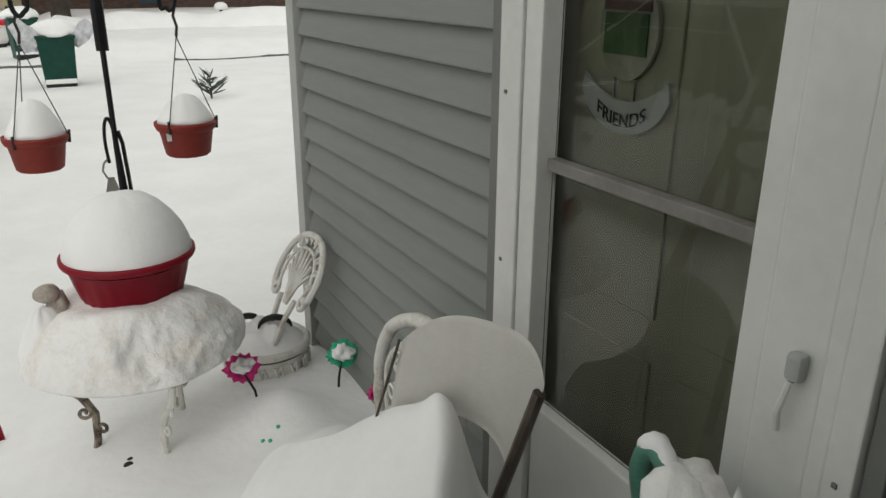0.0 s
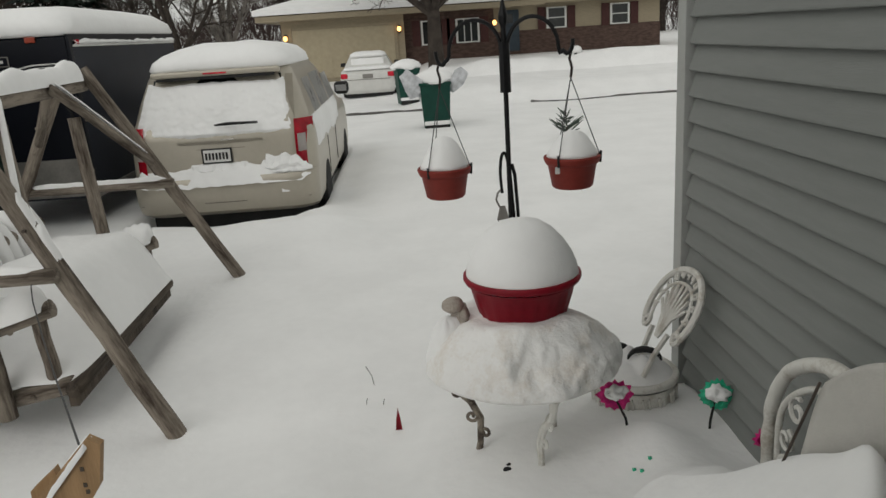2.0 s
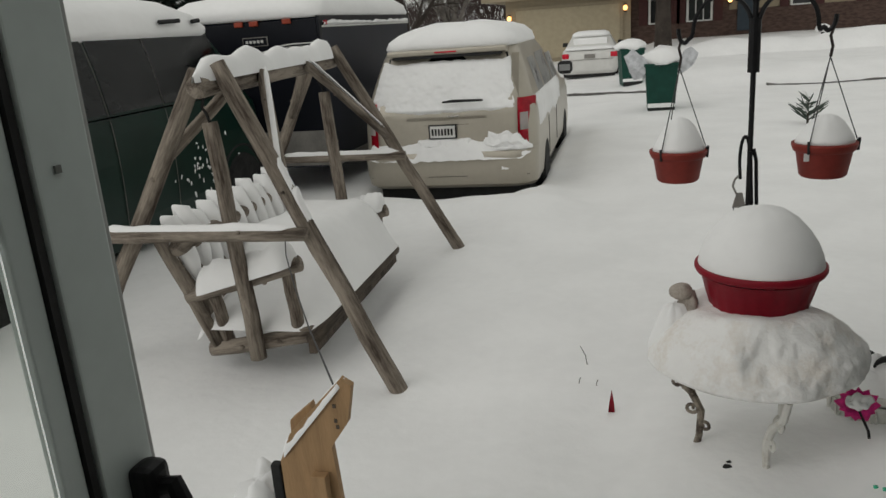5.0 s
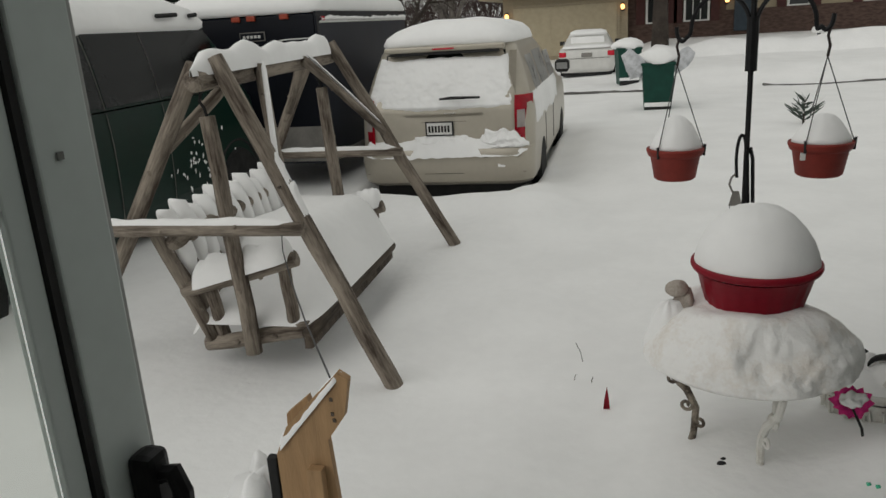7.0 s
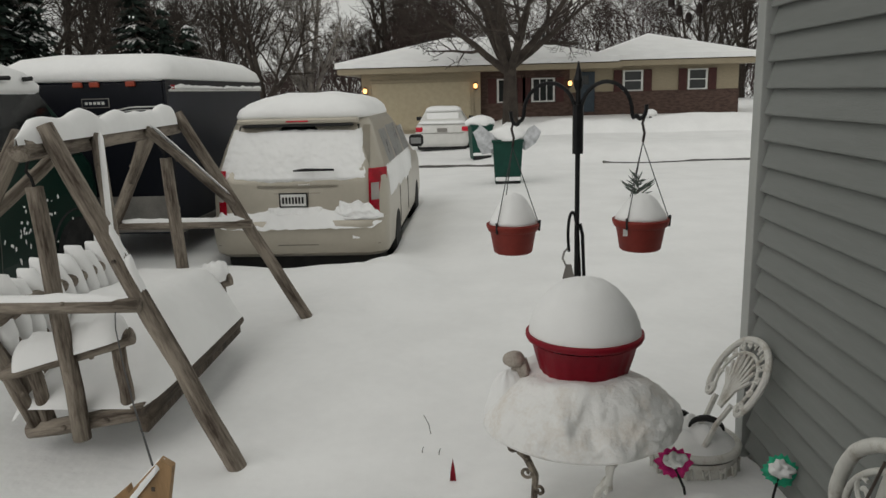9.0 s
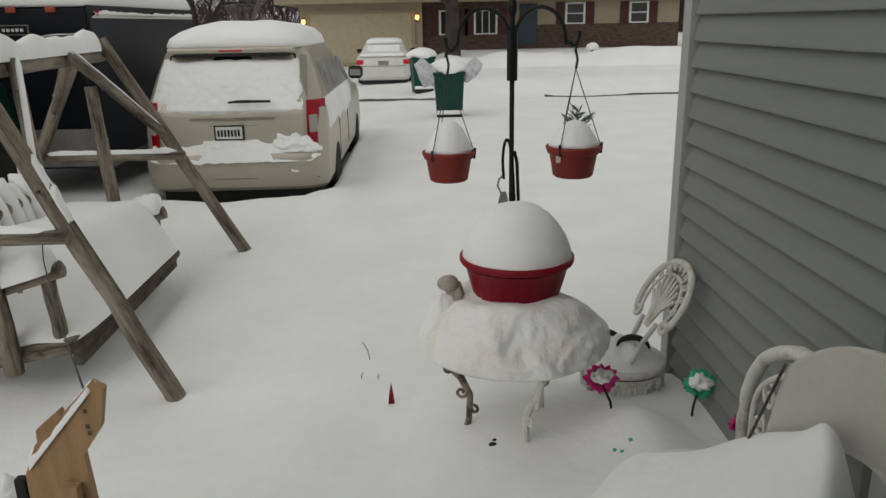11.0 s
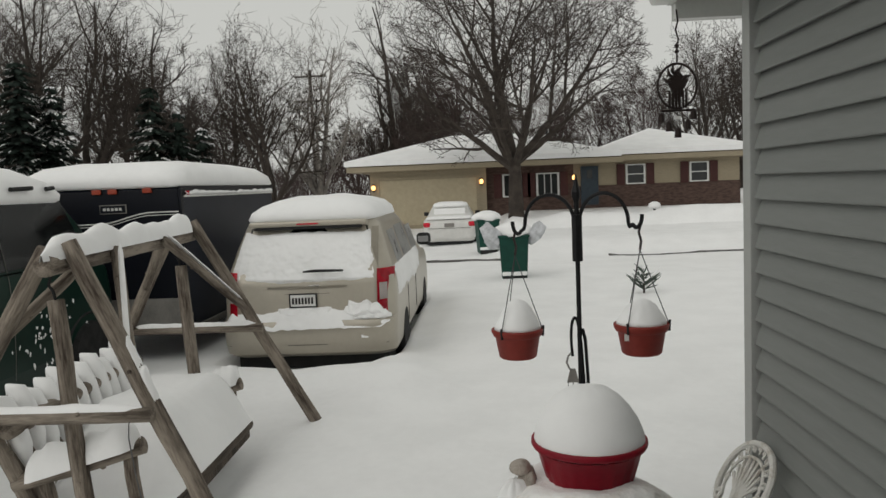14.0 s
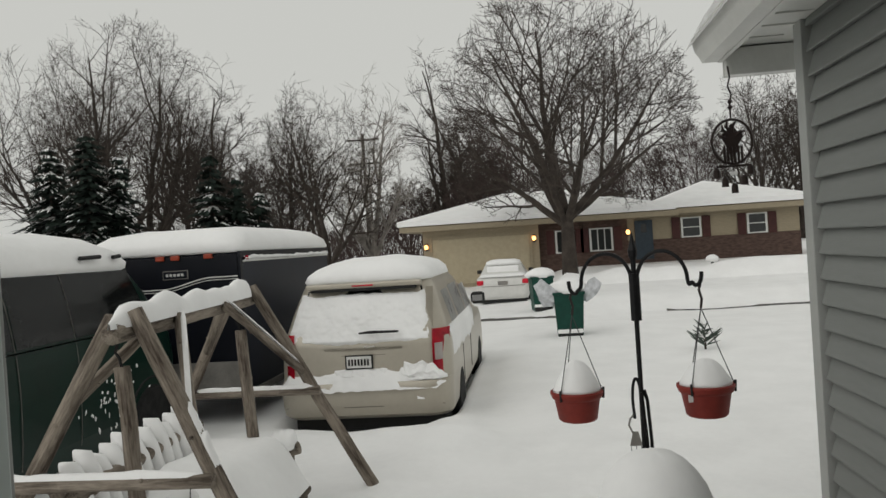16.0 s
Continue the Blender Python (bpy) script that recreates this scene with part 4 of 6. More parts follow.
def ridge(a, b, w, h, parent, amp=0.4, n=40, seed=0.0, lift=0.0):
    """Snow lying along a log."""
    a, b = Vector(a), Vector(b)
    side = Vector((0, 0, 1)).cross(b - a).normalized()

    def f(u, v):
        end = min(1.0, 12 * u + 0.12, 12 * (1 - u) + 0.12)
        lumps = 1 + amp * noise.noise((u * 9 + seed, 0, 3)) + amp * 1.4 * max(0.0, noise.noise((u * 5 + seed, 9, 0)))
        up = lift + h * lumps * math.sin(v) * end - 0.3 * w * abs(math.cos(v)) ** 3
        return tuple(a + (b - a) * u + side * w * math.cos(v) * end + Vector((0, 0, up)))

    bm = sheet(f, span(0, 1, n), span(0, math.pi, 9))
    return part("snow_ridge", bm, SNOW, parent, smooth=True)


NR, NL = ((-3.19, -2.07, 1.53), (-3.20, -1.283, -0.25)), ((-3.20, -2.18, 1.50), (-3.20, -3.20, -0.15))
FR, FL = ((-5.24, -2.28, 1.53), (-5.40, -1.39, -0.20)), ((-5.20, -2.40, 1.50), (-5.2, -3.28, -0.15))


def along(pair, z):
    a, b = Vector(pair[0]), Vector(pair[1])
    return a + (b - a) * ((z - a.z) / (b.z - a.z))


for k, pr in enumerate((NR, NL, FR, FL)):
    log("leg", pr[0], pr[1], 0.042, 0.049, swing, 9, k * 11.0)
log("beam", (-3.06, -2.11, 1.435), (-5.33, -2.33, 1.435), 0.056, 0.056, swing, 9, 3.3, "round top beam")
log("cross_rail", (-3.12, -1.70, 0.735), (-3.12, -2.80, 0.735), 0.036, 0.040, swing, 6, 8.1)
log("cross_rail", (-5.22, -1.80, 0.74), (-5.22, -2.82, 0.74), 0.034, 0.034, swing, 6, 9.1)
log("brace", (-3.72, -2.11, 1.45), along(NR, 0.95), 0.030, 0.030, swing, 5, 4.2)
log("brace", (-4.5, -2.18, 1.45), along(FR, 0.86), 0.030, 0.030, swing, 5, 5.2)
log("brace", (-3.5, -2.20, 1.38), along(NL, 1.08), 0.032, 0.032, swing, 5, 6.2)
log("brace", (-4.85, -2.36, 1.40), along(FL, 1.05), 0.032, 0.032, swing, 5, 7.2)
ridge((-3.02, -2.10, 1.475), (-5.34, -2.33, 1.475), 0.062, 0.085, swing, 0.55, 70, 1.0)
ridge((-3.73, -2.09, 1.485), tuple(along(NR, 0.98) + Vector((0, 0, 0.03))), 0.014, 0.014, swing, 0.4, 24, 2.0)
ridge((-4.51, -2.16, 1.48), tuple(along(FR, 0.89) + Vector((0, 0, 0.03))), 0.014, 0.014, swing, 0.4, 24, 3.0)
ridge((-3.12, -1.74, 0.765), (-3.12, -2.80, 0.765), 0.026, 0.022, swing, 0.5, 30, 4.0)
ridge((-5.22, -1.84, 0.768), (-5.22, -2.78, 0.768), 0.024, 0.02, swing, 0.5, 30, 5.0)
for pr, z0, z1 in ((NR, 1.05, 0.72), (NL, 1.0, 0.7)):
    ridge(tuple(along(pr, z0) + Vector((0.0, 0.02, 0.03))), tuple(along(pr, z1) + Vector((0.0, 0.02, 0.03))), 0.03, 0.035, swing, 0.8, 20, z0 * 7)
for k, pr in enumerate((NR, FR)):
    q = along(pr, 0.93 - 0.0)
    part("bolt", tube([q + Vector((0.06, 0, 0)), q + Vector((-0.06, 0, 0))], 0.008, 6), RUST_TUBE, swing)

bench = thing("swing_bench", "log bench swing sunk in snow, filled with a snow mound", "swing bench", (0, 0, 0))
B0, B1 = -3.30, -4.78
log("seat_side", (B0, -1.81, 0.155), (B0, -2.40, 0.05), 0.045, 0.045, bench, 5, 1.0)
log("seat_side", (B1, -1.85, 0.155), (B1, -2.45, 0.05), 0.045, 0.045, bench, 5, 2.0)
part("front_board", prism([(-0.10, 0), (-0.10, 0.09), (0.0, 0.10), (0.0, 0.0)], lambda u, v: (B0 + 0.04, -1.79 + u * 0.4, 0.06 + v), lambda u, v: (B1 - 0.06, -1.82 + u * 0.4, 0.05 + v)), LOG_DARK, bench, "front seat log with bark edge")
front_log = log("front_log", (B0 + 0.05, -1.795, 0.145), (B1 - 0.06, -1.83, 0.14), 0.040, 0.040, bench, 9, 12.0)
front_log.data.materials[0] = LOG_DARK
log("back_log", (B0 + 0.02, -2.50, 0.62), (B1, -2.55, 0.62), 0.045, 0.045, bench, 9, 14.0)
for x in (B0, B1):
    drop = 0.0 if x == B0 else 0.09
    arm_log = log("armrest", (x, -1.84, 0.53 - drop), (x + 0.0, -2.49, 0.35 - drop), 0.045, 0.045, bench, 5, x)
    if x == B1:
        arm_log.scale = (1, 1, 0.45)
    log("arm_post", (x - 0.02, -1.92, 0.50 - drop), (x - 0.02, -1.90, 0.14), 0.035, 0.035, bench, 4, x + 1)
    log("arm_post", (x - 0.02, -2.36, 0.40 - drop), (x - 0.02, -2.30, 0.05), 0.035, 0.035, bench, 4, x + 2)
    log("back_post", (x, -2.36, 0.08), (x, -2.62, 0.70), 0.038, 0.038, bench, 5, x + 3)
    ridge((x, -1.85, 0.56 - drop), (x, -2.44 if x == B0 else -2.12, 0.39 if x == B0 else 0.41), 0.080, 0.105, bench, 0.3, 20, x + 5)
    hx = x - 0.0
    log("hanger", (hx + 0.07, -2.17, 1.26), (hx + 0.07, -2.10, 0.04), 0.040, 0.044, bench, 6, x + 4)
    part("hanger_eye", tube([(hx + 0.07, -2.17, 1.25), (hx + 0.07, -2.18, 1.30), (hx + 0.07, -2.20, 1.33), (hx + 0.07, -2.19, 1.36), (hx + 0.07, -2.17, 1.40)], 0.008, 6), DARK, bench)
for k in range(12):
    x = B0 - 0.10 - k * 0.12
    log("back_slat", (x, -2.42, 0.10), (x, -2.60 - 0.02 * math.sin(k), 0.72 + 0.03 * math.sin(k * 2.1)), 0.034, 0.034, bench, 4, k * 1.7)
    top = 0.735 + 0.03 * math.sin(k * 2.1)
    roll = tube([(0, -2.625, top - 0.03), (0, -2.61, top + 0.01), (0.004, -2.575, top + 0.005), (0.008, -2.53, top - 0.09), (0.008, -2.49, top - 0.22), (0.004, -2.47, top - 0.32)], [0.012, 0.034, 0.048, 0.052, 0.046, 0.02], 12)
    for v in roll.verts:
        v.co += Vector((0.5, 0.5, 1)) * 0.012 * noise.noise(v.co * 9 + Vector((k * 3.0, 0, 0)))
    slat_snow = part("slat_snow", roll, SNOW, bench, smooth=True)
    slat_snow.location.x = x + 0.012


def seat_snow(u, v):
    x, y = B0 + 0.03 + (B1 - B0 - 0.08) * u, -1.785 - 0.68 * v
    ends = (1 - (1 - min(1.0, 5 * u)) ** 3) * (1 - (1 - min(1.0, 9 * (1 - u))) ** 3)
    hump = (1 - (1 - min(1.0, 2.4 * v)) ** 2.5) * (0.10 + 0.27 * smooth(0.12, 0.5, u))
    z = 0.175 + ends * hump - 0.06 * smooth(0.9, 1.0, v)
    z += 0.035 * noise.noise((x * 2.4, y * 2.4, 8)) * ends * min(1.0, 5 * v)
    return (x, y, z)


part("seat_snow", sheet(seat_snow, span(0, 1, 60), span(0, 1, 36)), SNOW, bench, "deep rounded snow filling the bench", True)

# ---- plywood board and its wire ----
BX = -1.50
board = thing("plywood_cutout", "raw plywood cutout standing in the yard, snow on top", "wooden cutout", (BX, 0, 0))
front = [(-0.933, 0.818), (-0.905, 0.80), (-0.925, 0.70), (-0.975, 0.63), (-0.965, 0.45), (-0.96, -0.1), (-1.12, -0.1), (-1.12, 0.58), (-1.085, 0.66)]
part("panel", prism(front, lambda u, v: (0.0, u, v), lambda u, v: (-0.022, u, v)), PLY, board)
part("back_panel", prism([(-1.09, 0.685), (-1.03, 0.735), (-1.0, 0.60), (-1.1, 0.5)], lambda u, v: (-0.024, u, v), lambda u, v: (-0.05, u, v)), PLY, board)
part("rib", boxes(((0.002, -1.03, -0.1), (0.03, -0.99, 0.56)), bevel=0.003), PLY, board)
part("bracket", boxes(((-0.02, -1.15, 0.38), (0.004, -1.123, 0.57)), bevel=0.004), DARK, board)
ridge((-0.014, -0.925, 0.812), (-0.014, -1.12, 0.585), 0.02, 0.022, board, 0.5, 24, 6.0)
bm = lathe([(0.09, 0.20), (0.10, 0.32), (0.08, 0.42), (0.05, 0.475), (0.02, 0.49)], 20, (-0.05, -1.21), wobble=0.3)
part("snow_lump", bm, SNOW, board, smooth=True)
for y, z in ((-0.955, 0.705), (-0.955, 0.745), (-0.952, 0.688)):
    part("knot", boxes(((0.0, y - 0.004, z - 0.005), (0.002, y + 0.004, z + 0.005))), LOG, board)
cable = thing("cable", "thin dark wire from the swing down to the plywood", "cable", (0, 0, 0))
part("wire", tube([(-3.14, -1.80, 0.76), (-3.09, -1.80, 0.70), (-3.02, -1.77, 0.66), (-2.6, -1.545, 0.655), (-2.1, -1.275, 0.70), (-1.51, -0.955, 0.80)], 0.0028, 5), WIRE, cable)

# ---- wind chime ----
chime = thing("wind_chime", "dark bronze wind chime with a ring, tubes and bells", "wind chime", (-3.36, 0.735, 2.415))
part("chain", tube([(0, 0, 0.05), (0, 0.006, 0.0), (0, -0.005, -0.04), (0, 0.008, -0.08), (0, 0, -0.12), (0, 0, -0.19)], 0.004, 5), COPPER, chime)
for z in (-0.11, -0.135):
    part("bead", lathe([(0.003, -0.012), (0.012, 0.0), (0.003, 0.012)], 10), COPPER, chime).location = (0, 0, z)
part("ring", tube([(0, 0.088 * math.cos(a), -0.29 + 0.10 * math.sin(a)) for a in span(0, 2 * math.pi, 33)], 0.006, 6, caps=False), COPPER, chime)
part("silhouette", prism([(0.040 * math.cos(a) * (1 + 0.35 * math.sin(3 * a)), 0.060 * math.sin(a) * (1 + 0.25 * math.cos(4 * a)) + 0.005) for a in span(0, 6.1, 32)], lambda u, v: (0.003, u, -0.29 + v), lambda u, v: (-0.003, u, -0.29 + v)), COPPER, chime, "plain dark cut-out plate")
for a, ln in ((0.5, 0.07), (1.3, 0.085), (2.1, 0.08), (2.7, 0.07), (1.75, 0.09)):
    part("sprig", tube([(0, 0.02 * math.cos(a), -0.28 + 0.03 * math.sin(a)), (0.004, ln * 0.7 * math.cos(a + 0.2), -0.28 + ln * 0.7 * math.sin(a + 0.2)), (0, ln * math.cos(a), -0.28 + ln * math.sin(a))], [0.004, 0.009, 0.003], 5), COPPER, chime)
for k in range(6):
    part("chime_tube", tube([(0, -0.035 + k * 0.015, -0.31), (0, -0.035 + k * 0.015, -0.39)], 0.006, 6), COPPER, chime)
part("bar", tube([(0, -0.075, -0.40), (0, 0.075, -0.40)], 0.006, 6), COPPER, chime)
for y, z in ((-0.075, -0.43), (-0.04, -0.47), (0.0, -0.50), (0.045, -0.465), (0.072, -0.42)):
    b = part("bell", lathe([(0.008, 0.022), (0.014, 0.012), (0.016, -0.02), (0.018, -0.022), (0.01, -0.018)], 12), COPPER, chime)
    b.location = (0, y, z)
    part("bell_cord", tube([(0, y, z + 0.02), (0, y * 0.9, -0.40)], 0.0015, 4), WIRE, chime)
part("clapper", boxes(((-0.003, -0.015, -0.44), (0.003, 0.015, -0.425)), bevel=0.001), PLATE, chime)

# ---- spruce tip in the snow beyond ----
sprig = thing("spruce_sapling", "small frosted spruce tip poking out of deep snow", "sapling", (-12.2, 2.42, ground_z(-12.2, 2.42)))
part("stem", tube([(0, 0, -0.05), (0, 0, 0.40)], [0.02, 0.005], 6), BARK, sprig)
rs = random.Random(3)
for k in range(44):
    a, z = rs.uniform(0, 2 * math.pi), rs.uniform(0.04, 0.36)
    ln = 0.27 * (1 - z / 0.5) * rs.uniform(0.6, 1.15) + 0.05
    d = Vector((math.cos(a), math.sin(a), rs.uniform(0.15, 1.2)))
    bm = tube([(0, 0, z), d * ln * 0.6 + Vector((0, 0, z)), d * ln + Vector((0, 0, z))], [0.008, 0.013, 0.003], 5)
    part("needle_twig", bm, SPRIG if k % 4 else SNOW, sprig)

# ---- vehicles ----


def wheel(parent, x, y, z, r, w, side):
    t = part("wheel", lathe([(r * 0.6, -w / 2), (r * 0.93, -w / 2), (r, -w * 0.3), (r, w * 0.3), (r * 0.93, w / 2), (r * 0.6, w / 2)], 28), TYRE, parent)
    t.location, t.rotation_euler = (x, y, z), (radians(90), 0, 0)
    bm = lathe([(r * 0.60, -w * 0.38), (r * 0.62, w * 0.40), (r * 0.57, w * 0.42), (r * 0.50, w * 0.30), (r * 0.15, w * 0.34), (0.03, w * 0.38)], 20)
    for k in range(5):
        a = 2 * math.pi * k / 5
        box(bm, (0.04, -0.03, w * 0.33), (r * 0.55, 0.03, w * 0.43), 0, Matrix.Rotation(a, 4, "Z"))
    rim = part("rim", bm, ALLOY, t)
    rim.rotation_euler = (radians(180 if side > 0 else 0), 0, 0)
    return t


def snow_cap(parent, levels, amp=0.03, freq=2.2, name="snow_cap"):
    bm = slices(levels, 14)
    for v in bm.verts:
        q = Vector((v.co.x * freq, v.co.y * freq, v.co.z * freq))
        v.co += Vector((0.6, 0.6, 1.0)) * amp * noise.noise(q) * (1 if v.co.z > levels[0][0] + 0.005 else 0.5)
    return part(name, bm, SNOW, parent, "thick rounded cap of snow", True)


def at_height(levels, z, col):
    for a, b in zip(levels, levels[1:]):
        if a[0] <= z <= b[0]:
            f = (z - a[0]) / (b[0] - a[0])
            return a[col] + f * (b[col] - a[col])
    return levels[-1][col]


VY = -2.10
van = thing("minivan", "champagne minivan parked under thick snow, seen from behind", "minivan", (0, 0, 0))
VL = [(-0.09, -12.75, -7.95, 0.92, 0.25, VY), (-0.04, -12.85, -7.86, 0.955, 0.25, VY), (0.06, -12.9, -7.83, 0.965, 0.25, VY), (0.26, -12.9, -7.80, 0.97, 0.27, VY), (0.315, -12.88, -7.83, 0.97, 0.28, VY), (0.33, -12.87, -7.90, 0.97, 0.26, VY), (0.55, -12.8, -7.92, 0.965, 0.25, VY), (0.70, -12.5, -7.94, 0.955, 0.25, VY), (0.76, -11.9, -7.95, 0.95, 0.25, VY), (0.80, -11.8, -7.97, 0.935, 0.25, VY), (1.05, -11.2, -8.07, 0.86, 0.24, VY), (1.30, -10.6, -8.20, 0.775, 0.24, VY), (1.37, -10.4, -8.25, 0.74, 0.24, VY), (1.41, -10.2, -8.35, 0.68, 0.24, VY)]
part("body", slices(VL, 10), VAN_PAINT, van, smooth=True).data.set_sharp_from_angle(angle=radians(38))


def rear_x(z):
    return at_height(VL, z, 2)


def rear_patch(y0, y1, z0, z1, off, thick, nu=8, nv=8, amp=0.0, freq=9.0, curve=0.05):
    def f(u, v):
        e = min(u - y0, y1 - u, 0.06) / 0.06 * min(v - z0, z1 - v, 0.06) / 0.06 if amp else 1
        bulge = amp * (0.55 + 0.6 * noise.noise((u * freq, v * freq, 1.3)) + 0.4 * noise.noise((u * freq * 2.7, v * freq * 2.7, 5))) * max(0.0, min(1.0, e + 0.15))
        return (rear_x(v) + off + bulge - curve * ((u - VY) / 0.9) ** 2, u, v)

    bm = sheet(f, span(y0, y1, nu), span(z0, z1, nv))
    bmesh.ops.solidify(bm, geom=bm.faces[:], thickness=thick)
    return bm


part("rear_window", rear_patch(VY - 0.66, VY + 0.66, 0.79, 1.31, 0.004, 0.01), GLASS_DARK, van)


def crust(u, v):
    """Snow over the leaning rear window, thinning out raggedly towards its edges."""
    z = 0.70 + 0.575 * v
    y = VY - 0.02 + u * (0.87 - 0.17 * v)
    edge = min((1 - abs(u)) / 0.10, v / 0.10, (1 - v) / 0.07, 1.0)
    lump = 0.5 * noise.noise((y * 4, z * 5, 1.3)) + 0.35 * noise.noise((y * 11, z * 13, 5)) + 0.2 * noise.noise((y * 25, z * 27, 2))
    return (rear_x(z) - 0.05 * ((y - VY) / 0.9) ** 2 - 0.02 + 0.055 * edge + 0.035 * lump, y, z)


part("window_snow", sheet(crust, span(-1, 1, 100), span(0, 1, 50)), SNOW, van, "crusted snow over the rear window", True)


def stuck_snow(y0, y1, z0, z1, depth, name, label="", seed=0.0):
    """Snow clinging to the upright rear, ragged at its edges."""
    def f(u, v):
        ragged = 0.5 * noise.noise((u * 6 + seed, v * 2, 4))
        edge = min(u / 0.10, (1 - u) / 0.10, (v + 0.12 * ragged) / 0.22, (1 - v + 0.35 * ragged) / 0.30, 1.0)
        y, z = y0 + (y1 - y0) * u, z0 + (z1 - z0) * v
        lump = 0.5 * noise.noise((y * 6 + seed, z * 6, 1.3)) + 0.4 * noise.noise((y * 15, z * 15, 5 + seed))
        return (rear_x(z) - 0.05 * ((y - VY) / 0.9) ** 2 - 0.018 + depth * edge * (1 - 0.6 * v) + 0.4 * depth * lump * max(edge, 0), y, z)

    part(name, sheet(f, span(0, 1, 90), span(0, 1, 26)), SNOW, van, label, True)


part("spoiler", boxes(((-8.24, VY - 0.66, 1.325), (-8.12, VY + 0.66, 1.385)), bevel=0.02), VAN_PAINT, van)
part("spoiler_gap", boxes(((-8.2, VY - 0.60, 1.296), (-8.115, VY + 0.60, 1.322)), bevel=0.006), DARK, van)
part("brake_light", boxes(((-8.118, VY - 0.12, 1.345), (-8.110, VY + 0.12, 1.362)), bevel=0.003), RED_LENS, van)
wp = part("wiper", tube([(-7.86, VY + 0.42, 0.852), (-7.87, VY + 0.1, 0.855), (-7.885, VY - 0.02, 0.845)], [0.013, 0.018, 0.01], 6), DARK, van)
part("hatch_crease", rear_patch(VY - 0.80, VY + 0.80, 0.598, 0.603, 0.004, 0.006, 12, 2), GREY_PANEL, van)
part("emblem", boxes(((-7.905, VY + 0.02, 0.685), (-7.895, VY + 0.15, 0.70)), bevel=0.003), CHROME, van)
plate = part("number_plate", boxes(((-7.905, VY - 0.195, 0.455), (-7.893, VY + 0.115, 0.61)), bevel=0.004), DARK, van, "number plate with unreadable dark bars")
part("plate_face", boxes(((-7.8925, VY - 0.177, 0.47), (-7.889, VY + 0.097, 0.595))), PLATE, plate)
for k in range(7):
    y = VY - 0.16 + k * 0.035
    part("plate_bar", boxes(((-7.8885, y, 0.495), (-7.886, y + 0.022, 0.565))), INK, plate)
stuck_snow(VY - 0.36, VY + 0.30, 0.355, 0.47, 0.075, "recess_snow", "", 3.0)
stuck_snow(VY + 0.58, VY + 0.70, 0.10, 0.20, 0.05, "bumper_face_snow", "small lump of snow clinging to the bumper", 7.0)
part("bumper_seam", rear_patch(VY - 0.88, VY + 0.88, 0.052, 0.060, 0.003, 0.006, 14, 2), GREY_PANEL, van)
stuck_snow(VY + 0.42, VY + 0.86, 0.33, 0.56, 0.09, "corner_snow", "rough snow stuck beside the tail light", 11.0)
def step_snow(u, v):
    """A bank of snow that leans on the hatch and laps over the bumper edge."""
    end = smooth(0.93, 0.80, abs(u + 0.02))
    top = (0.43 + 0.05 * noise.noise((u * 3, 1, 0)) + 0.02 * noise.noise((u * 11, 2, 0))) * end + 0.30 * (1 - end)
    low = 0.235 + 0.03 * noise.noise((u * 4, 7, 0)) + 0.015 * noise.noise((u * 13, 3, 0)) + 0.06 * (1 - end)
    x = -7.93 + 0.155 * v**0.75 * (0.85 + 0.15 * end) + 0.012 * noise.noise((u * 9, v * 4, 5)) * math.sin(math.pi * v)
    return (x - 0.045 * (u / 0.9) ** 2 - 0.02 * (1 - end), VY + u, top + (low - top) * v**1.25)


part("bumper_snow", sheet(step_snow, span(-0.93, 0.90, 90), span(0, 1, 14)), SNOW, van, "bank of snow lying on the bumper step", True)
part("trim_bar", rear_patch(VY - 0.74, VY + 0.74, 0.655, 0.685, 0.012, 0.012, 14, 3), VAN_PAINT, van, "moulded bar across the hatch")
clump = sheet(lambda u, v: (-7.90 + 0.11 * (1 - (2 * u - 1) ** 2) * (1 - v) ** 0.6 * (0.75 + 0.5 * noise.noise((u * 4, v * 3, 1)) + 0.22 * noise.noise((u * 11, v * 8, 2))), VY + 0.36 + 0.56 * u, 0.33 + 0.21 * v * (0.25 + 0.75 * math.sin(math.pi * min(1, max(0, u))) ** 0.6) * (0.75 + 0.6 * noise.noise((u * 5, 4, 0)) + 0.3 * noise.noise((u * 14, 2, 0)))), span(0, 1, 36), span(0, 1, 18))
part("snow_clump", clump, SNOW, van, "rough clump of snow above the bumper", True)
# Added dark box that paints the shade beneath the van, not a real part.
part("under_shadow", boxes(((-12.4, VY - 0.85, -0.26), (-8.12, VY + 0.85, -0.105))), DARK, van)
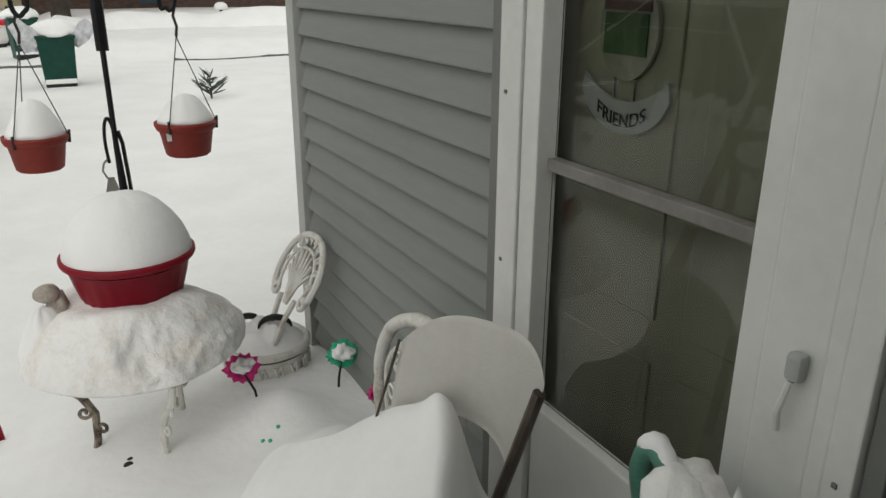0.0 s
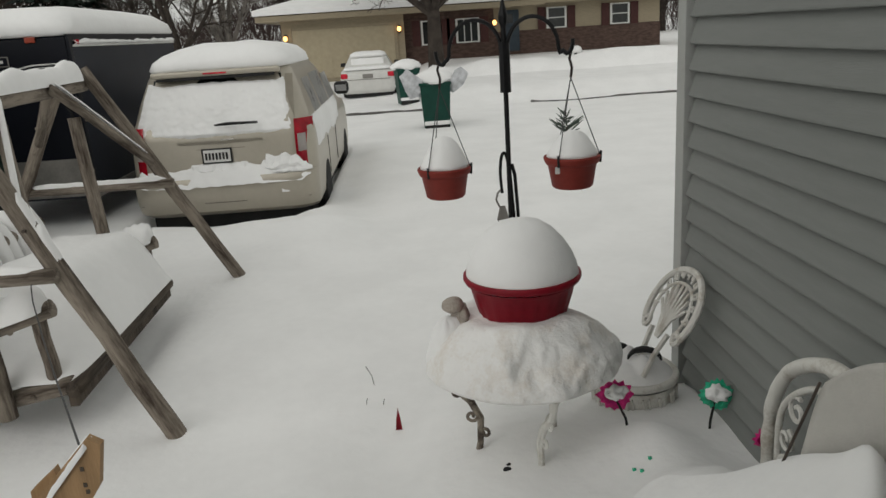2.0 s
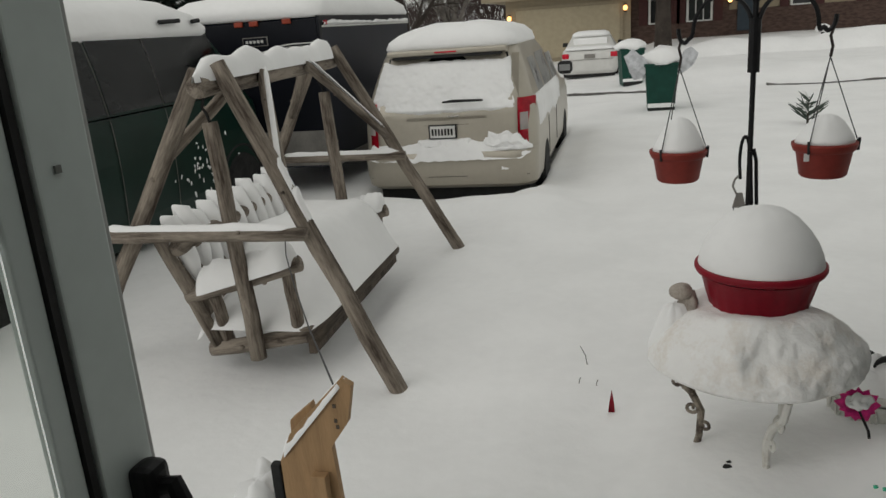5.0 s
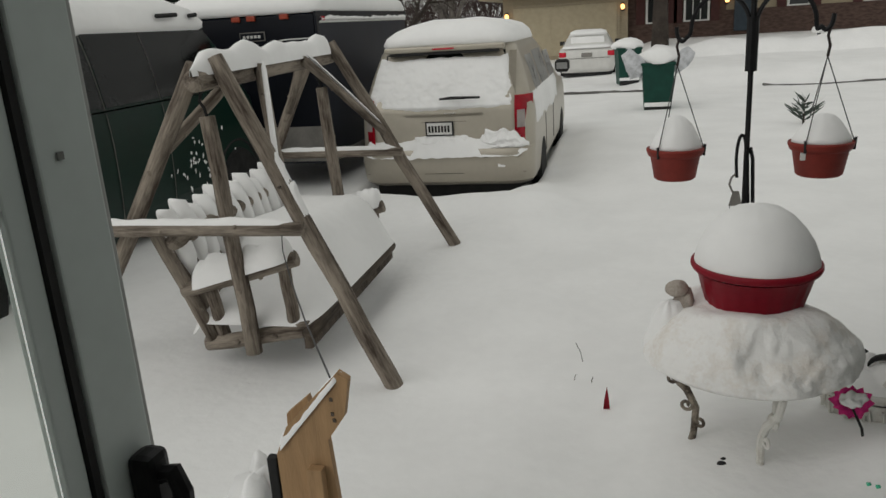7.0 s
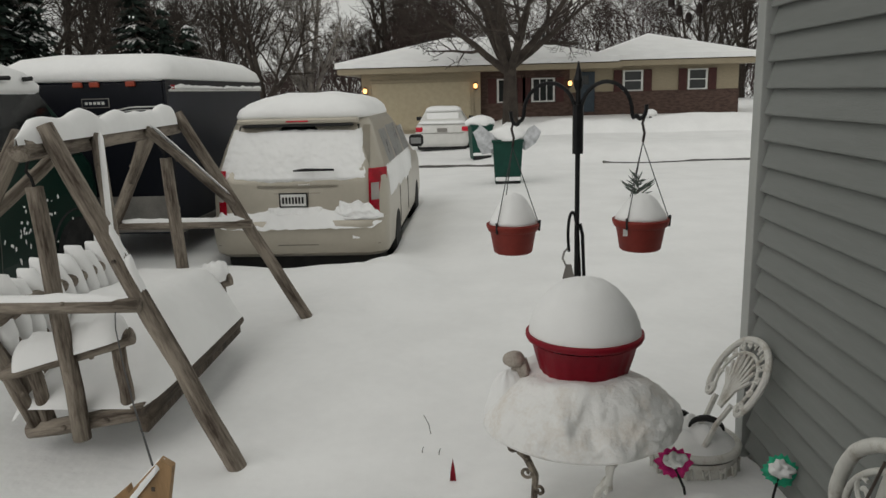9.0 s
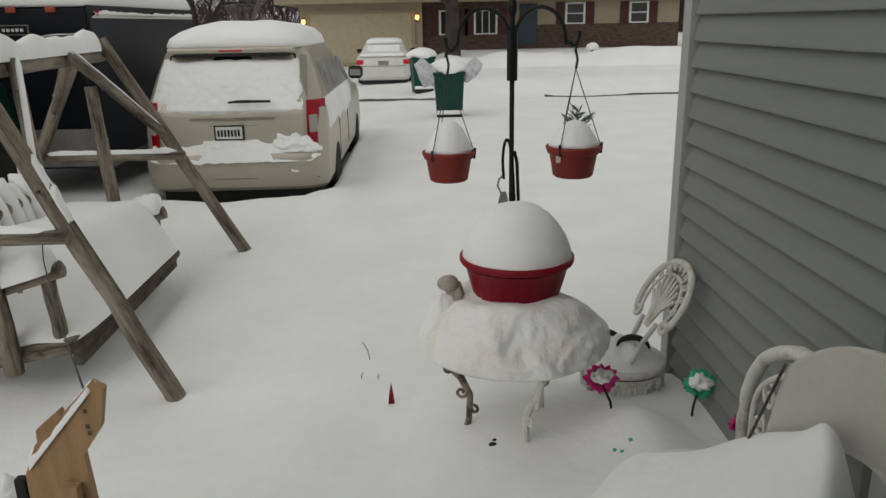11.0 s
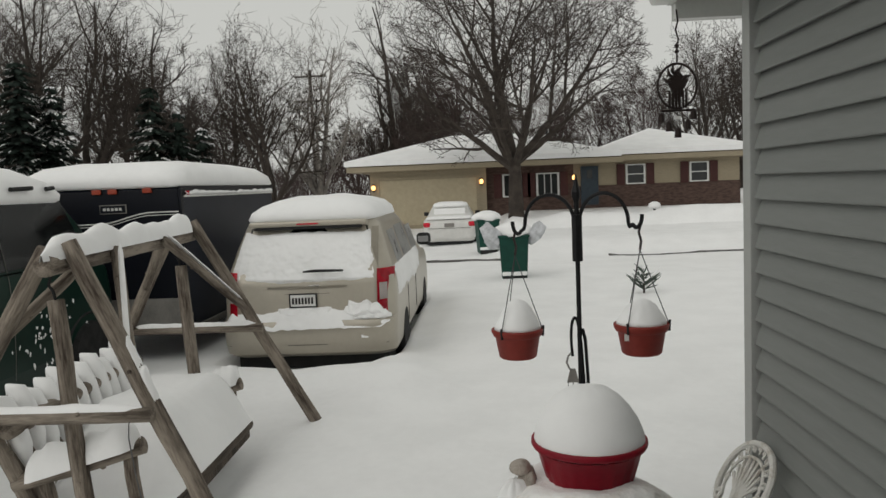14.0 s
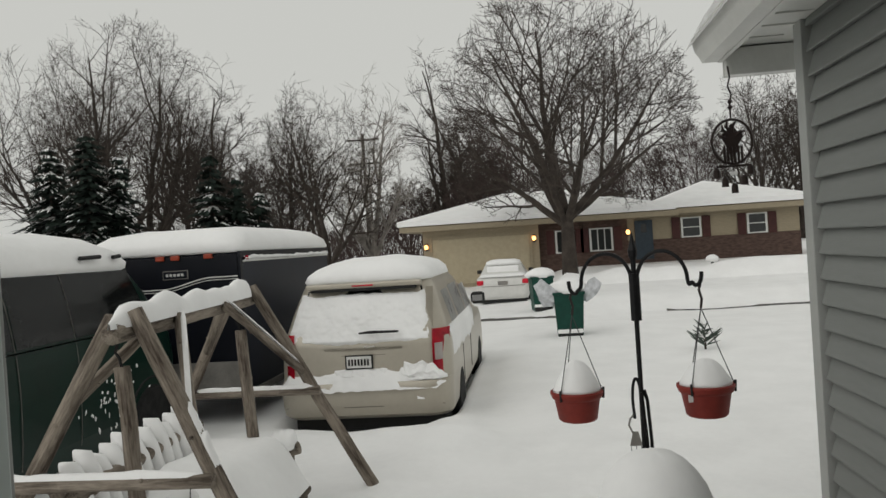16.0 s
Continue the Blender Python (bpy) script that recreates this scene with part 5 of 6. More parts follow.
for s in (-1, 1):
    ys = VY + s * 0.855
    lamp = part("tail_light", sheet(lambda u, v: (rear_x(v) + 0.012 - 0.20 * u * u, ys + s * (-0.085 + 0.175 * u), v), span(0, 1, 8), span(0.38, 0.85, 8), thick=0.02), RED_LENS, van)
    part("clear_lens", sheet(lambda u, v: (rear_x(v) + 0.020 - 0.20 * u * u, ys + s * (-0.085 + 0.175 * u), v), span(0.15, 0.6, 5), span(0.52, 0.70, 5), thick=0.008), CLEAR_LENS, lamp)
    for x, z in ((-8.95, -0.03), (-11.95, -0.03)):
        wheel(van, x, VY + s * 0.862, z + 0.0, 0.315, 0.22, s)
        part("wheel_arch", tube([(x + 0.40 * math.cos(a), VY + s * 0.955, z + 0.03 + 0.40 * math.sin(a)) for a in span(0.1, math.pi - 0.1, 14)], 0.012, 6), VAN_PAINT, van)
    # side windows follow the leaning flank
    for x0, x1, z1 in ((-9.22, -8.62, 1.22), (-10.30, -9.36, 1.24), (-11.2, -10.46, 1.18)):
        def f(u, v, s=s):
            lean = (v - 0.82) * (0.25 if u > -10.9 else 0.4)
            return (u - (0.12 if u > -8.6 else 0) * (v - 0.82), VY + s * (at_height(VL, v, 3) + 0.006), v)

        part("side_window", sheet(f, span(x0, x1, 6), span(0.85, z1, 6), thick=0.006), FROST_GLASS, van)
    def flank_snow(u, v, s=s):
        """Snow dusted over the flank below the windows, ragged along its lower edge."""
        low = 0.50 + 0.10 * noise.noise((u * 1.6, 4, s)) + 0.05 * noise.noise((u * 6, 1, s))
        z = low + (0.86 - low) * v
        lump = noise.noise((u * 5, z * 6, 3)) + 0.6 * noise.noise((u * 14, z * 14, 6))
        depth = 0.020 * min(1.0, v / 0.25, (1 - v) / 0.12, (u + 11.2) / 0.3, (-8.22 - u) / 0.15) + 0.014 * lump - 0.006
        return (u, VY + s * (at_height(VL, z, 3) + depth), z)

    part("flank_snow", sheet(flank_snow, span(-11.2, -8.22, 130), span(0, 1, 20)), SNOW, van, "snow dusted over the flank", True)
    part("door_seam", boxes(((-9.30, VY + s * 0.972 - 0.004, 0.05), (-9.285, VY + s * 0.972 + 0.004, 0.50))), GREY_PANEL, van)
    part("door_seam", boxes(((-10.40, VY + s * 0.972 - 0.004, 0.05), (-10.385, VY + s * 0.972 + 0.004, 0.50))), GREY_PANEL, van)
    part("roof_rail", tube([(-8.6, VY + s * 0.66, 1.42), (-8.7, VY + s * 0.67, 1.46), (-10.0, VY + s * 0.66, 1.47), (-10.15, VY + s * 0.65, 1.42)], 0.018, 6), DARK, van)
    mir = part("mirror", slices([(0.86, -11.08, -10.93, 0.07, 0.05, VY + s * 1.06), (0.90, -11.12, -10.90, 0.10, 0.06, VY + s * 1.06), (1.0, -11.1, -10.90, 0.10, 0.06, VY + s * 1.06), (1.03, -11.05, -10.93, 0.07, 0.05, VY + s * 1.06)], 5), DARK, van, "dark door mirror")
    part("mirror_glass", boxes(((-10.899, VY + s * 1.06 - 0.075, 0.905), (-10.893, VY + s * 1.06 + 0.075, 0.99))), ALLOY, mir)
part("pillar", rear_patch(VY + 0.70, VY + 0.78, 0.80, 1.30, 0.012, 0.01, 4, 8), VAN_PAINT, van)
snow_cap(van, [(1.375, -10.45, -8.19, 0.725, 0.26, VY), (1.41, -10.5, -8.16, 0.745, 0.3, VY), (1.49, -10.45, -8.19, 0.72, 0.34, VY), (1.56, -10.3, -8.29, 0.64, 0.38, VY), (1.615, -10.1, -8.48, 0.50, 0.36, VY), (1.645, -9.9, -8.8, 0.3, 0.25, VY)], 0.03)
snow_cap(van, [(0.79, -12.7, -11.6, 0.85, 0.3, VY), (0.90, -12.6, -11.6, 0.8, 0.3, VY), (0.94, -12.4, -11.7, 0.6, 0.3, VY)], 0.03)

# white sedan across the street
SX, SY, SZ = -24.3, -1.22, -0.16
sedan = thing("sedan", "white sedan with snow on its roof in the far driveway", "car", (SX, SY, SZ))
SL = [(0.05, -4.5, -0.05, 0.78, 0.2, 0), (0.18, -4.6, 0.0, 0.84, 0.22, 0), (0.42, -4.6, 0.02, 0.86, 0.24, 0), (0.60, -4.5, 0.0, 0.86, 0.24, 0), (0.74, -4.2, -0.05, 0.83, 0.25, 0), (0.80, -3.4, -0.55, 0.78, 0.25, 0), (0.95, -3.0, -0.75, 0.70, 0.22, 0), (1.15, -2.5, -1.10, 0.60, 0.22, 0), (1.20, -2.3, -1.25, 0.5, 0.22, 0)]
part("body", slices(SL, 8), SEDAN_PAINT, sedan, smooth=True)
part("rear_window", boxes(((-0.95, -0.52, 0.86), (-0.70, 0.52, 1.10)), bevel=0.04), SNOW, sedan, "snowed-over rear window")
for s in (-1, 1):
    part("tail_light", boxes(((-0.12, s * 0.62, 0.53), (0.02, s * 0.84, 0.68)), bevel=0.03), RED_LENS, sedan)
    part("mirror", boxes(((-2.75, s * 0.83, 0.80), (-2.6, s * 1.0, 0.93)), bevel=0.03), DARK, sedan)
    for x in (-0.85, -3.6):
        wheel(sedan, x, s * 0.76, 0.20, 0.30, 0.18, s)
part("number_plate", boxes(((0.0, -0.16, 0.52), (0.03, 0.16, 0.64))), GREY_PANEL, sedan)
# Shade under the sedan, made as a dark solid added below the body.
part("under_shadow", boxes(((-4.2, -0.75, -0.05), (-0.10, 0.75, 0.06))), DARK, sedan)
part("boot_line", boxes(((0.0, -0.7, 0.475), (0.03, 0.7, 0.49))), GREY_PANEL, sedan)
snow_cap(sedan, [(1.13, -2.6, -1.0, 0.60, 0.25, 0), (1.24, -2.5, -1.05, 0.56, 0.25, 0), (1.30, -2.2, -1.3, 0.4, 0.2, 0)], 0.02)
snow_cap(sedan, [(0.77, -0.65, -0.02, 0.76, 0.2, 0), (0.83, -0.65, -0.05, 0.74, 0.2, 0), (0.86, -0.6, -0.15, 0.6, 0.2, 0)], 0.015)

# dark cargo trailer
TY = -4.38
trailer = thing("cargo_trailer", "dark navy enclosed cargo trailer with a deep snow cap", "trailer", (0, 0, 0))
part("box_body", slices([(0.18, -11.8, -8.0, 0.92, 0.06, TY), (1.77, -11.7, -8.0, 0.92, 0.06, TY), (1.86, -11.65, -8.05, 0.86, 0.1, TY)], 6), NAVY, trailer)
part("front_panel", boxes(((-8.0, TY - 0.88, 0.6), (-7.985, TY + 0.90, 1.80)), bevel=0.004), NAVY_BLACK, trailer, "glossy black front panel")
part("stone_guard", boxes(((-7.99, TY - 0.9, 0.2), (-7.975, TY + 0.915, 0.595)), bevel=0.004), GREY_PANEL, trailer, "grey stone guard")
for z, w in ((1.44, 0.008), (1.41, 0.005)):
    pts = [(-7.975, TY - 0.3 + 1.2 * k / 20, z + 0.11 * smooth(0.25, 0.75, k / 20)) for k in range(21)]
    part("stripe", tube(pts, w, 4), PLATE, trailer, "thin white pinstripe")
part("badge", boxes(((-7.983, TY + 0.02, 1.55), (-7.972, TY + 0.32, 1.65)), bevel=0.003), GREY_PANEL, trailer)
part("badge_face", boxes(((-7.971, TY + 0.03, 1.56), (-7.968, TY + 0.31, 1.64))), NAVY_BLACK, trailer)
for k in range(5):
    part("badge_bar", boxes(((-7.967, TY + 0.06 + k * 0.045, 1.585), (-7.964, TY + 0.09 + k * 0.045, 1.615))), PLATE, trailer)
for y in (-0.05, 0.13, 0.52):
    part("marker_light", boxes(((-7.985, TY + y, 1.765), (-7.955, TY + y + 0.10, 1.82)), bevel=0.008), AMBER, trailer)
part("corner_post", boxes(((-8.06, TY + 0.905, 0.2), (-7.985, TY + 0.935, 1.80)), bevel=0.008), NAVY_BLACK, trailer)
part("top_rail", boxes(((-11.7, TY + 0.90, 1.70), (-8.0, TY + 0.93, 1.83)), bevel=0.006), NAVY_BLACK, trailer)
part("top_rail_line", boxes(((-11.65, TY + 0.931, 1.705), (-8.07, TY + 0.936, 1.725))), PLATE, trailer)
part("side_marker", boxes(((-8.20, TY + 0.931, 1.73), (-8.13, TY + 0.955, 1.775)), bevel=0.006), RED_LENS, trailer)
part("rail_snow", sheet(lambda u, v: (u, TY + 0.928 + 0.03 * math.sin(math.pi * v), 1.722 + (0.05 + 0.035 * noise.noise((u * 1.7, 2, 0)) + 0.02 * noise.noise((u * 6, 5, 0))) * v), span(-11.6, -8.1, 90), span(0, 1, 5)), SNOW, trailer, "thin snow along the roof rail", True)
part("bottom_rail", boxes(((-11.8, TY + 0.90, 0.17), (-8.0, TY + 0.94, 0.25)), bevel=0.006), GREY_PANEL, trailer)
wheel(trailer, -10.4, TY + 0.82, 0.10, 0.33, 0.2, 1)
snow_cap(trailer, [(1.825, -11.72, -7.98, 0.915, 0.10, TY), (1.86, -11.74, -7.94, 0.945, 0.16, TY), (1.97, -11.72, -7.97, 0.93, 0.26, TY), (2.08, -11.5, -8.13, 0.82, 0.35, TY), (2.14, -11.1, -8.5, 0.58, 0.35, TY)], 0.035, 1.6)

# dark green full-size van
GY = -5.2
gvan = thing("conversion_van", "dark green full-size van with black windows under deep snow", "van", (0, 0, 0))
GL = [(0.05, -7.85, -2.6, 0.95, 0.25, GY), (0.25, -7.93, -2.55, 1.0, 0.25, GY), (0.75, -7.92, -2.55, 1.02, 0.25, GY), (0.98, -7.88, -2.6, 1.01, 0.25, GY), (1.10, -7.75, -2.62, 1.0, 0.25, GY), (1.45, -7.52, -2.7, 0.94, 0.25, GY), (1.74, -7.28, -2.8, 0.86, 0.25, GY), (1.86, -7.1, -2.9, 0.76, 0.25, GY)]
part("body", slices(GL, 8), GREEN_PAINT, gvan)


def flank(u, v):
    return (u, GY + at_height(GL, v, 3) + 0.005, v)


def flank_window(x0, x1, z0, z1, slope=0.0):
    return sheet(lambda u, v: (u - slope * (v - z0), flank(u, v)[1], v), span(x0, x1, 5), span(z0, z1, 5), thick=0.008)


for x0, x1 in ((-5.22, -2.75), (-6.00, -5.26), (-7.30, -6.04)):
    part("side_window", flank_window(x0, x1, 1.14, 1.72, -0.3 if x0 < -7 else 0.0), GLASS_DARK, gvan)
for x in (-5.24, -6.02):
    part("door_seam", sheet(lambda u, v, x=x: (x + u, flank(x, v)[1] + 0.004, v), (0, 0.012), span(0.2, 1.7, 8), thick=0.003), GREY_PANEL, gvan)
part("waist_line", sheet(lambda u, v: (u, flank(u, 1.115)[1] + 0.006, 1.108 + v), span(-7.5, -2.8, 8), (0, 0.012), thick=0.004), PLATE, gvan, "thin pale waist line")
part("windscreen", sheet(lambda u, v: (at_height(GL, v, 1) - 0.008 + 0.02 * ((u - GY) / 0.9) ** 2, u, v), span(GY - 0.75, GY + 0.75, 6), span(1.16, 1.66, 6), thick=0.008), GLASS_DARK, gvan)
wheel(gvan, -7.25, GY + 0.93, 0.12, 0.38, 0.24, 1)
wheel(gvan, -3.5, GY + 0.93, 0.12, 0.38, 0.24, 1)
part("wheel_arch", tube([(-7.25 + 0.46 * math.cos(a), GY + 0.985, 0.12 + 0.46 * math.sin(a)) for a in span(0, math.pi, 14)], 0.035, 6), DARK, gvan)
bm = bmesh.new()
for k in range(70):
    x, z = random.gauss(-6.5, 0.30), random.gauss(0.50, 0.13)
    if noise.noise((x * 3, z * 5, 9)) > -0.02 and 0.12 < z < 0.8:
        bmesh.ops.create_icosphere(bm, subdivisions=1, radius=1, matrix=pose(x, flank(x, z)[1], z, 0, random.uniform(-30, 30)) @ Matrix.Diagonal((random.uniform(0.006, 0.022), 0.006, random.uniform(0.008, 0.032), 1)))
tagged(part("snow_spatter", bm, SNOW, gvan, "snow stuck to the flank"), kind="stuff")
for x, ln in ((-6.30, 0.32), (-6.85, 0.12)):
    part("roof_rack_bar", tube([(x, GY + 0.91, 1.835), (x - ln, GY + 0.91, 1.845)], 0.022, 6), DARK, gvan)
snow_cap(gvan, [(1.70, -7.34, -2.7, 0.875, 0.3, GY), (1.79, -7.34, -2.65, 0.895, 0.3, GY), (1.92, -7.22, -2.7, 0.86, 0.35, GY), (2.03, -6.9, -2.9, 0.7, 0.35, GY), (2.08, -6.5, -3.2, 0.5, 0.35, GY)], 0.045, 2.6)
snow_cap(gvan, [(0.99, -7.9, -7.65, 0.9, 0.1, GY), (1.05, -7.86, -7.66, 0.86, 0.1, GY), (1.08, -7.8, -7.68, 0.6, 0.06, GY)], 0.02)

# refuse bins at the kerb


def bin_at(x, y, z, h, w, label, turn=0):
    b = thing("wheelie_bin", label, "refuse bin", (x, y, z), turn, group="bins by the street")
    bm = bmesh.new()
    box(bm, (-w / 2, -w / 2, 0.0), (w / 2, w / 2, h))
    for v in bm.verts:
        k = 0.82 if v.co.z < h / 2 else 1.0
        v.co.x, v.co.y = v.co.x * k, v.co.y * k
    part("body", bm, BIN_GREEN, b)
    part("rim", boxes(((-w / 2 - 0.02, -w / 2 - 0.02, h - 0.05), (w / 2 + 0.02, w / 2 + 0.02, h)), bevel=0.01), BIN_GREEN, b)
    part("snow_strip", boxes(((w * 0.40, -w * 0.42, 0.10), (w * 0.46, w * 0.42, 0.18)), bevel=0.02), SNOW, b)
    # Dark block added at the foot for the shade where bin meets snow.
    part("foot_shadow", boxes(((w * 0.36, -w * 0.40, -0.02), (w * 0.44, w * 0.40, 0.09))), DARK, b)
    c = lathe([(w * 0.62, h - 0.01), (w * 0.66, h + 0.05), (w * 0.60, h + 0.13), (w * 0.4, h + 0.21), (w * 0.15, h + 0.25)], 24, wobble=0.2)
    part("snow_cap", c, SNOW, b, smooth=True)
    return b


bin_at(-14.9, 0.44, ground_z(-14.9, 0.44) - 0.05, 0.90, 0.58, "green wheeled bin at the kerb with a snow cap and bags")
bin_at(-21.5, -0.03, ground_z(-21.5, -0.03) - 0.02, 0.95, 0.62, "green wheeled bin leaning in the far driveway", 10)
for y, dz, s, tilt in ((0.02, 0.83, 0.26, 35), (0.86, 0.86, 0.2, -40)):
    bag = thing("refuse_bag", "pale silvery bag hanging over the bin lid", "bag", (-14.72, y, ground_z(-14.9, 0.44) + dz), 0, group="bags on the bin")
    bm = bmesh.new()
    bmesh.ops.create_icosphere(bm, subdivisions=2, radius=s, matrix=pose(0, 0, 0, tilt) @ Matrix.Diagonal((0.35, 0.72, 1.15, 1)))
    for v in bm.verts:
        v.co *= 1 + 0.55 * noise.noise(v.co * 8 + Vector((y, 0, 0)))
    part("sack", bm, CLOTH, bag)

# ---- the house across the street ----
house = thing("house", "tan single-storey ranch house with brown brick and snowy roof", "house", (0, 0, 0))
HX, GX = -31.8, -31.4
part("wall", boxes(((-40, 0.1, 1.44), (HX, 10.5, 2.60))), HOUSE_WALL, house)
part("brick_base", boxes(((-40, 0.1, 0.0), (HX + 0.03, 10.52, 1.435))), BRICK, house)
part("garage_wall", boxes(((-40, -4.75, -0.2), (GX, 0.08, 2.55))), HOUSE_WALL, house)
part("brick_pier", boxes(((-32.5, 0.085, 0.0), (HX + 0.10, 3.7, 2.5))), BRICK, house)
gd = part("garage_door", boxes(((GX, -4.35, 0.1), (GX + 0.03, -0.33, 1.98))), GARAGE, house)
for k in range(4):
    for j in range(8):
        part("panel", boxes(((GX + 0.031, -4.30 + j * 0.497, 0.16 + k * 0.46), (GX + 0.042, -4.30 + j * 0.497 + 0.45, 0.16 + k * 0.46 + 0.41))), GARAGE, gd)
part("garage_trim", boxes(((GX, -4.47, 0.0), (GX + 0.05, -4.36, 2.1)), ((GX, -0.32, 0.0), (GX + 0.05, -0.21, 2.1)), ((GX, -4.355, 1.99), (GX + 0.05, -0.325, 2.1))), HOUSE_WALL, house)
part("entrance_door", boxes(((HX + 0.03, 4.0, 0.65), (HX + 0.09, 4.72, 2.25)), bevel=0.01), SLATE_DOOR, house)
part("door_light", boxes(((HX + 0.092, 4.25, 1.75), (HX + 0.10, 4.47, 2.1))), GLASS_DARK, house)


def house_window(y0, y1, z0, z1, shutters=True, bars=1):
    w = part("window", boxes(((HX + 0.03, y0, z0), (HX + 0.08, y1, z1))), WHITE, house)
    n = bars + 1
    for k in range(n):
        a = y0 + 0.06 + (y1 - y0 - 0.12) * k / n
        b = y0 + 0.06 + (y1 - y0 - 0.12) * (k + 1) / n
        zs = ((z0 + 0.05, (z0 + z1) / 2 - 0.02), ((z0 + z1) / 2 + 0.02, z1 - 0.05)) if bars == 0 else ((z0 + 0.05, z1 - 0.05),)
        for za, zb in zs:
            part("pane", boxes(((HX + 0.081, a + 0.02, za), (HX + 0.088, b - 0.02, zb))), GLASS_DARK, w)
    if shutters:
        for a in (y0 - 0.36, y1 + 0.04):
            part("shutter", boxes(((HX + 0.03, a, z0 - 0.02), (HX + 0.08, a + 0.32, z1 + 0.02))), SHUTTER, house)


house_window(5.85, 6.66, 1.44, 2.26, True, 0)
house_window(8.45, 9.24, 1.44, 2.26, True, 0)
HX += 0.10
house_window(0.75, 1.55, 1.10, 2.05, True, 1)
house_window(2.15, 3.1, 1.10, 2.05, True, 2)
HX -= 0.10
for y, z, x in ((-4.60, 1.70, GX + 0.1), (-0.12, 1.80, GX + 0.1), (3.70, 1.80, HX + 0.24)):
    lamp = part("wall_lamp", boxes(((x - 0.06, y - 0.05, z - 0.16), (x - 0.01, y + 0.05, z + 0.16)), bevel=0.01), DARK, house, "lit wall lantern")
    part("bulb", lathe([(0.03, -0.09), (0.075, -0.05), (0.08, 0.05), (0.03, 0.1)], 10, (x + 0.06, y)), LAMP_GLOW, lamp).location = (0, 0, z)


def hip(y0, y1, x0, x1, ze, zr, run, over=0.0, thick=0.0):
    xm = (x0 + x1) / 2
    bm = bmesh.new()
    e = [bm.verts.new(p) for p in ((x0, y0, ze), (x1, y0, ze), (x1, y1, ze), (x0, y1, ze))]
    l = [bm.verts.new(p) for p in ((x0, y0, ze - 0.2), (x1, y0, ze - 0.2), (x1, y1, ze - 0.2), (x0, y1, ze - 0.2))]
    a, b = bm.verts.new((xm, y0 + run, zr)), bm.verts.new((xm, y1 - run, zr))
    bm.faces.new((e[0], e[1], a))
    bm.faces.new((e[1], e[2], b, a))
    bm.faces.new((e[2], e[3], b))
    bm.faces.new((e[3], e[0], a, b))
    bm.faces.new(l)
    for k in range(4):
        bm.faces.new((e[k], e[(k + 1) % 4], l[(k + 1) % 4], l[k]))
    return bm


part("roof", hip(4.6, 11.0, -41.5, -31.1, 2.62, 3.75, 3.2), HOUSE_WALL, house)
part("roof", hip(-5.6, 5.6, -41.5, -30.7, 2.56, 3.80, 4.2), HOUSE_WALL, house)
part("roof_snow", hip(-5.68, 5.5, -41.7, -30.62, 2.80, 4.02, 4.2), SNOW, house)
part("roof_snow", hip(4.62, 11.06, -41.7, -31.02, 2.86, 3.98, 3.2), SNOW, house)
for y, x in ((-2.5, -39), (3.2, -38)):
    part("roof_vent", tube([(x, y, 3.3), (x, y, 4.2)], 0.06, 8), DARK, house)
lantern = thing("snowman_lamp", "small garden lamp with a round snow cap", "garden lamp", (-27.5, 6.05, ground_z(-27.5, 6.05)))
part("post", tube([(0, 0, -0.1), (0, 0, 0.28)], 0.05, 8), DARK, lantern)
part("snow_cap", lathe([(0.18, 0.27), (0.24, 0.33), (0.20, 0.45), (0.08, 0.52)], 16), SNOW, lantern, smooth=True)
bank = thing("snow_bank", "ploughed snow bank along the far lawn", "snow bank", (0, 0, 0), kind="structure")
part("bank", sheet(lambda u, v: (-25.2 - 1.8 * v, u, ground_z(-25.2 - 1.8 * v, u) - 0.05 + 0.52 * math.sin(math.pi * v) * (0.8 + 0.4 * noise.noise((u * 0.8, v, 0))) * smooth(0.2, 0.9, u) * smooth(14, 9, u)), span(0.2, 14, 60), span(0, 1, 10)), SNOW, bank, smooth=True)

# far neighbour's roof among the trees
far_house = thing("neighbour_house", "low snow-roofed house far off behind the spruces", "house", (0, 0, 0))
part("wall", boxes(((-60, -31, 0), (-52, -22, 2.7))), GREY_PANEL, far_house)
part("roof_snow", hip(-31.6, -21.4, -61, -51.4, 2.9, 5.2, 4.0), SNOW, far_house)

# ---- trees ----


def twig(verts, faces, p, d, length, r0, r1, segs, sides, rng, rise, wander):
    """One bending shoot; gives back its nodes and directions."""
    nodes, q, dd = [(p.copy(), d.copy())], p.copy(), d.copy()
    for k in range(segs):
        dd = (dd + Vector((rng.gauss(0, wander), rng.gauss(0, wander), rise + rng.gauss(0, wander * 0.7)))).normalized()
        q = q + dd * (length / segs)
        nodes.append((q.copy(), dd.copy()))
    base = len(verts)
    a = d.orthogonal().normalized()
    b = d.cross(a)
    for i, (c, _) in enumerate(nodes):
        r = r0 + (r1 - r0) * i / segs
        for k in range(sides):
            t = 2 * math.pi * k / sides
            verts.append(tuple(c + r * (math.cos(t) * a + math.sin(t) * b)))
    for i in range(segs):
        for k in range(sides):
            u, v = base + i * sides + k, base + i * sides + (k + 1) % sides
            faces.append((u, v, v + sides, u + sides))
    return nodes


def side_dir(d, ang, rng, lift=0.0):
    s = Vector((rng.gauss(0, 1), rng.gauss(0, 1), rng.gauss(0, 0.8)))
    s = (s - d * s.dot(d)).normalized()
    return (d * math.cos(ang) + s * math.sin(ang) + Vector((0, 0, lift))).normalized()


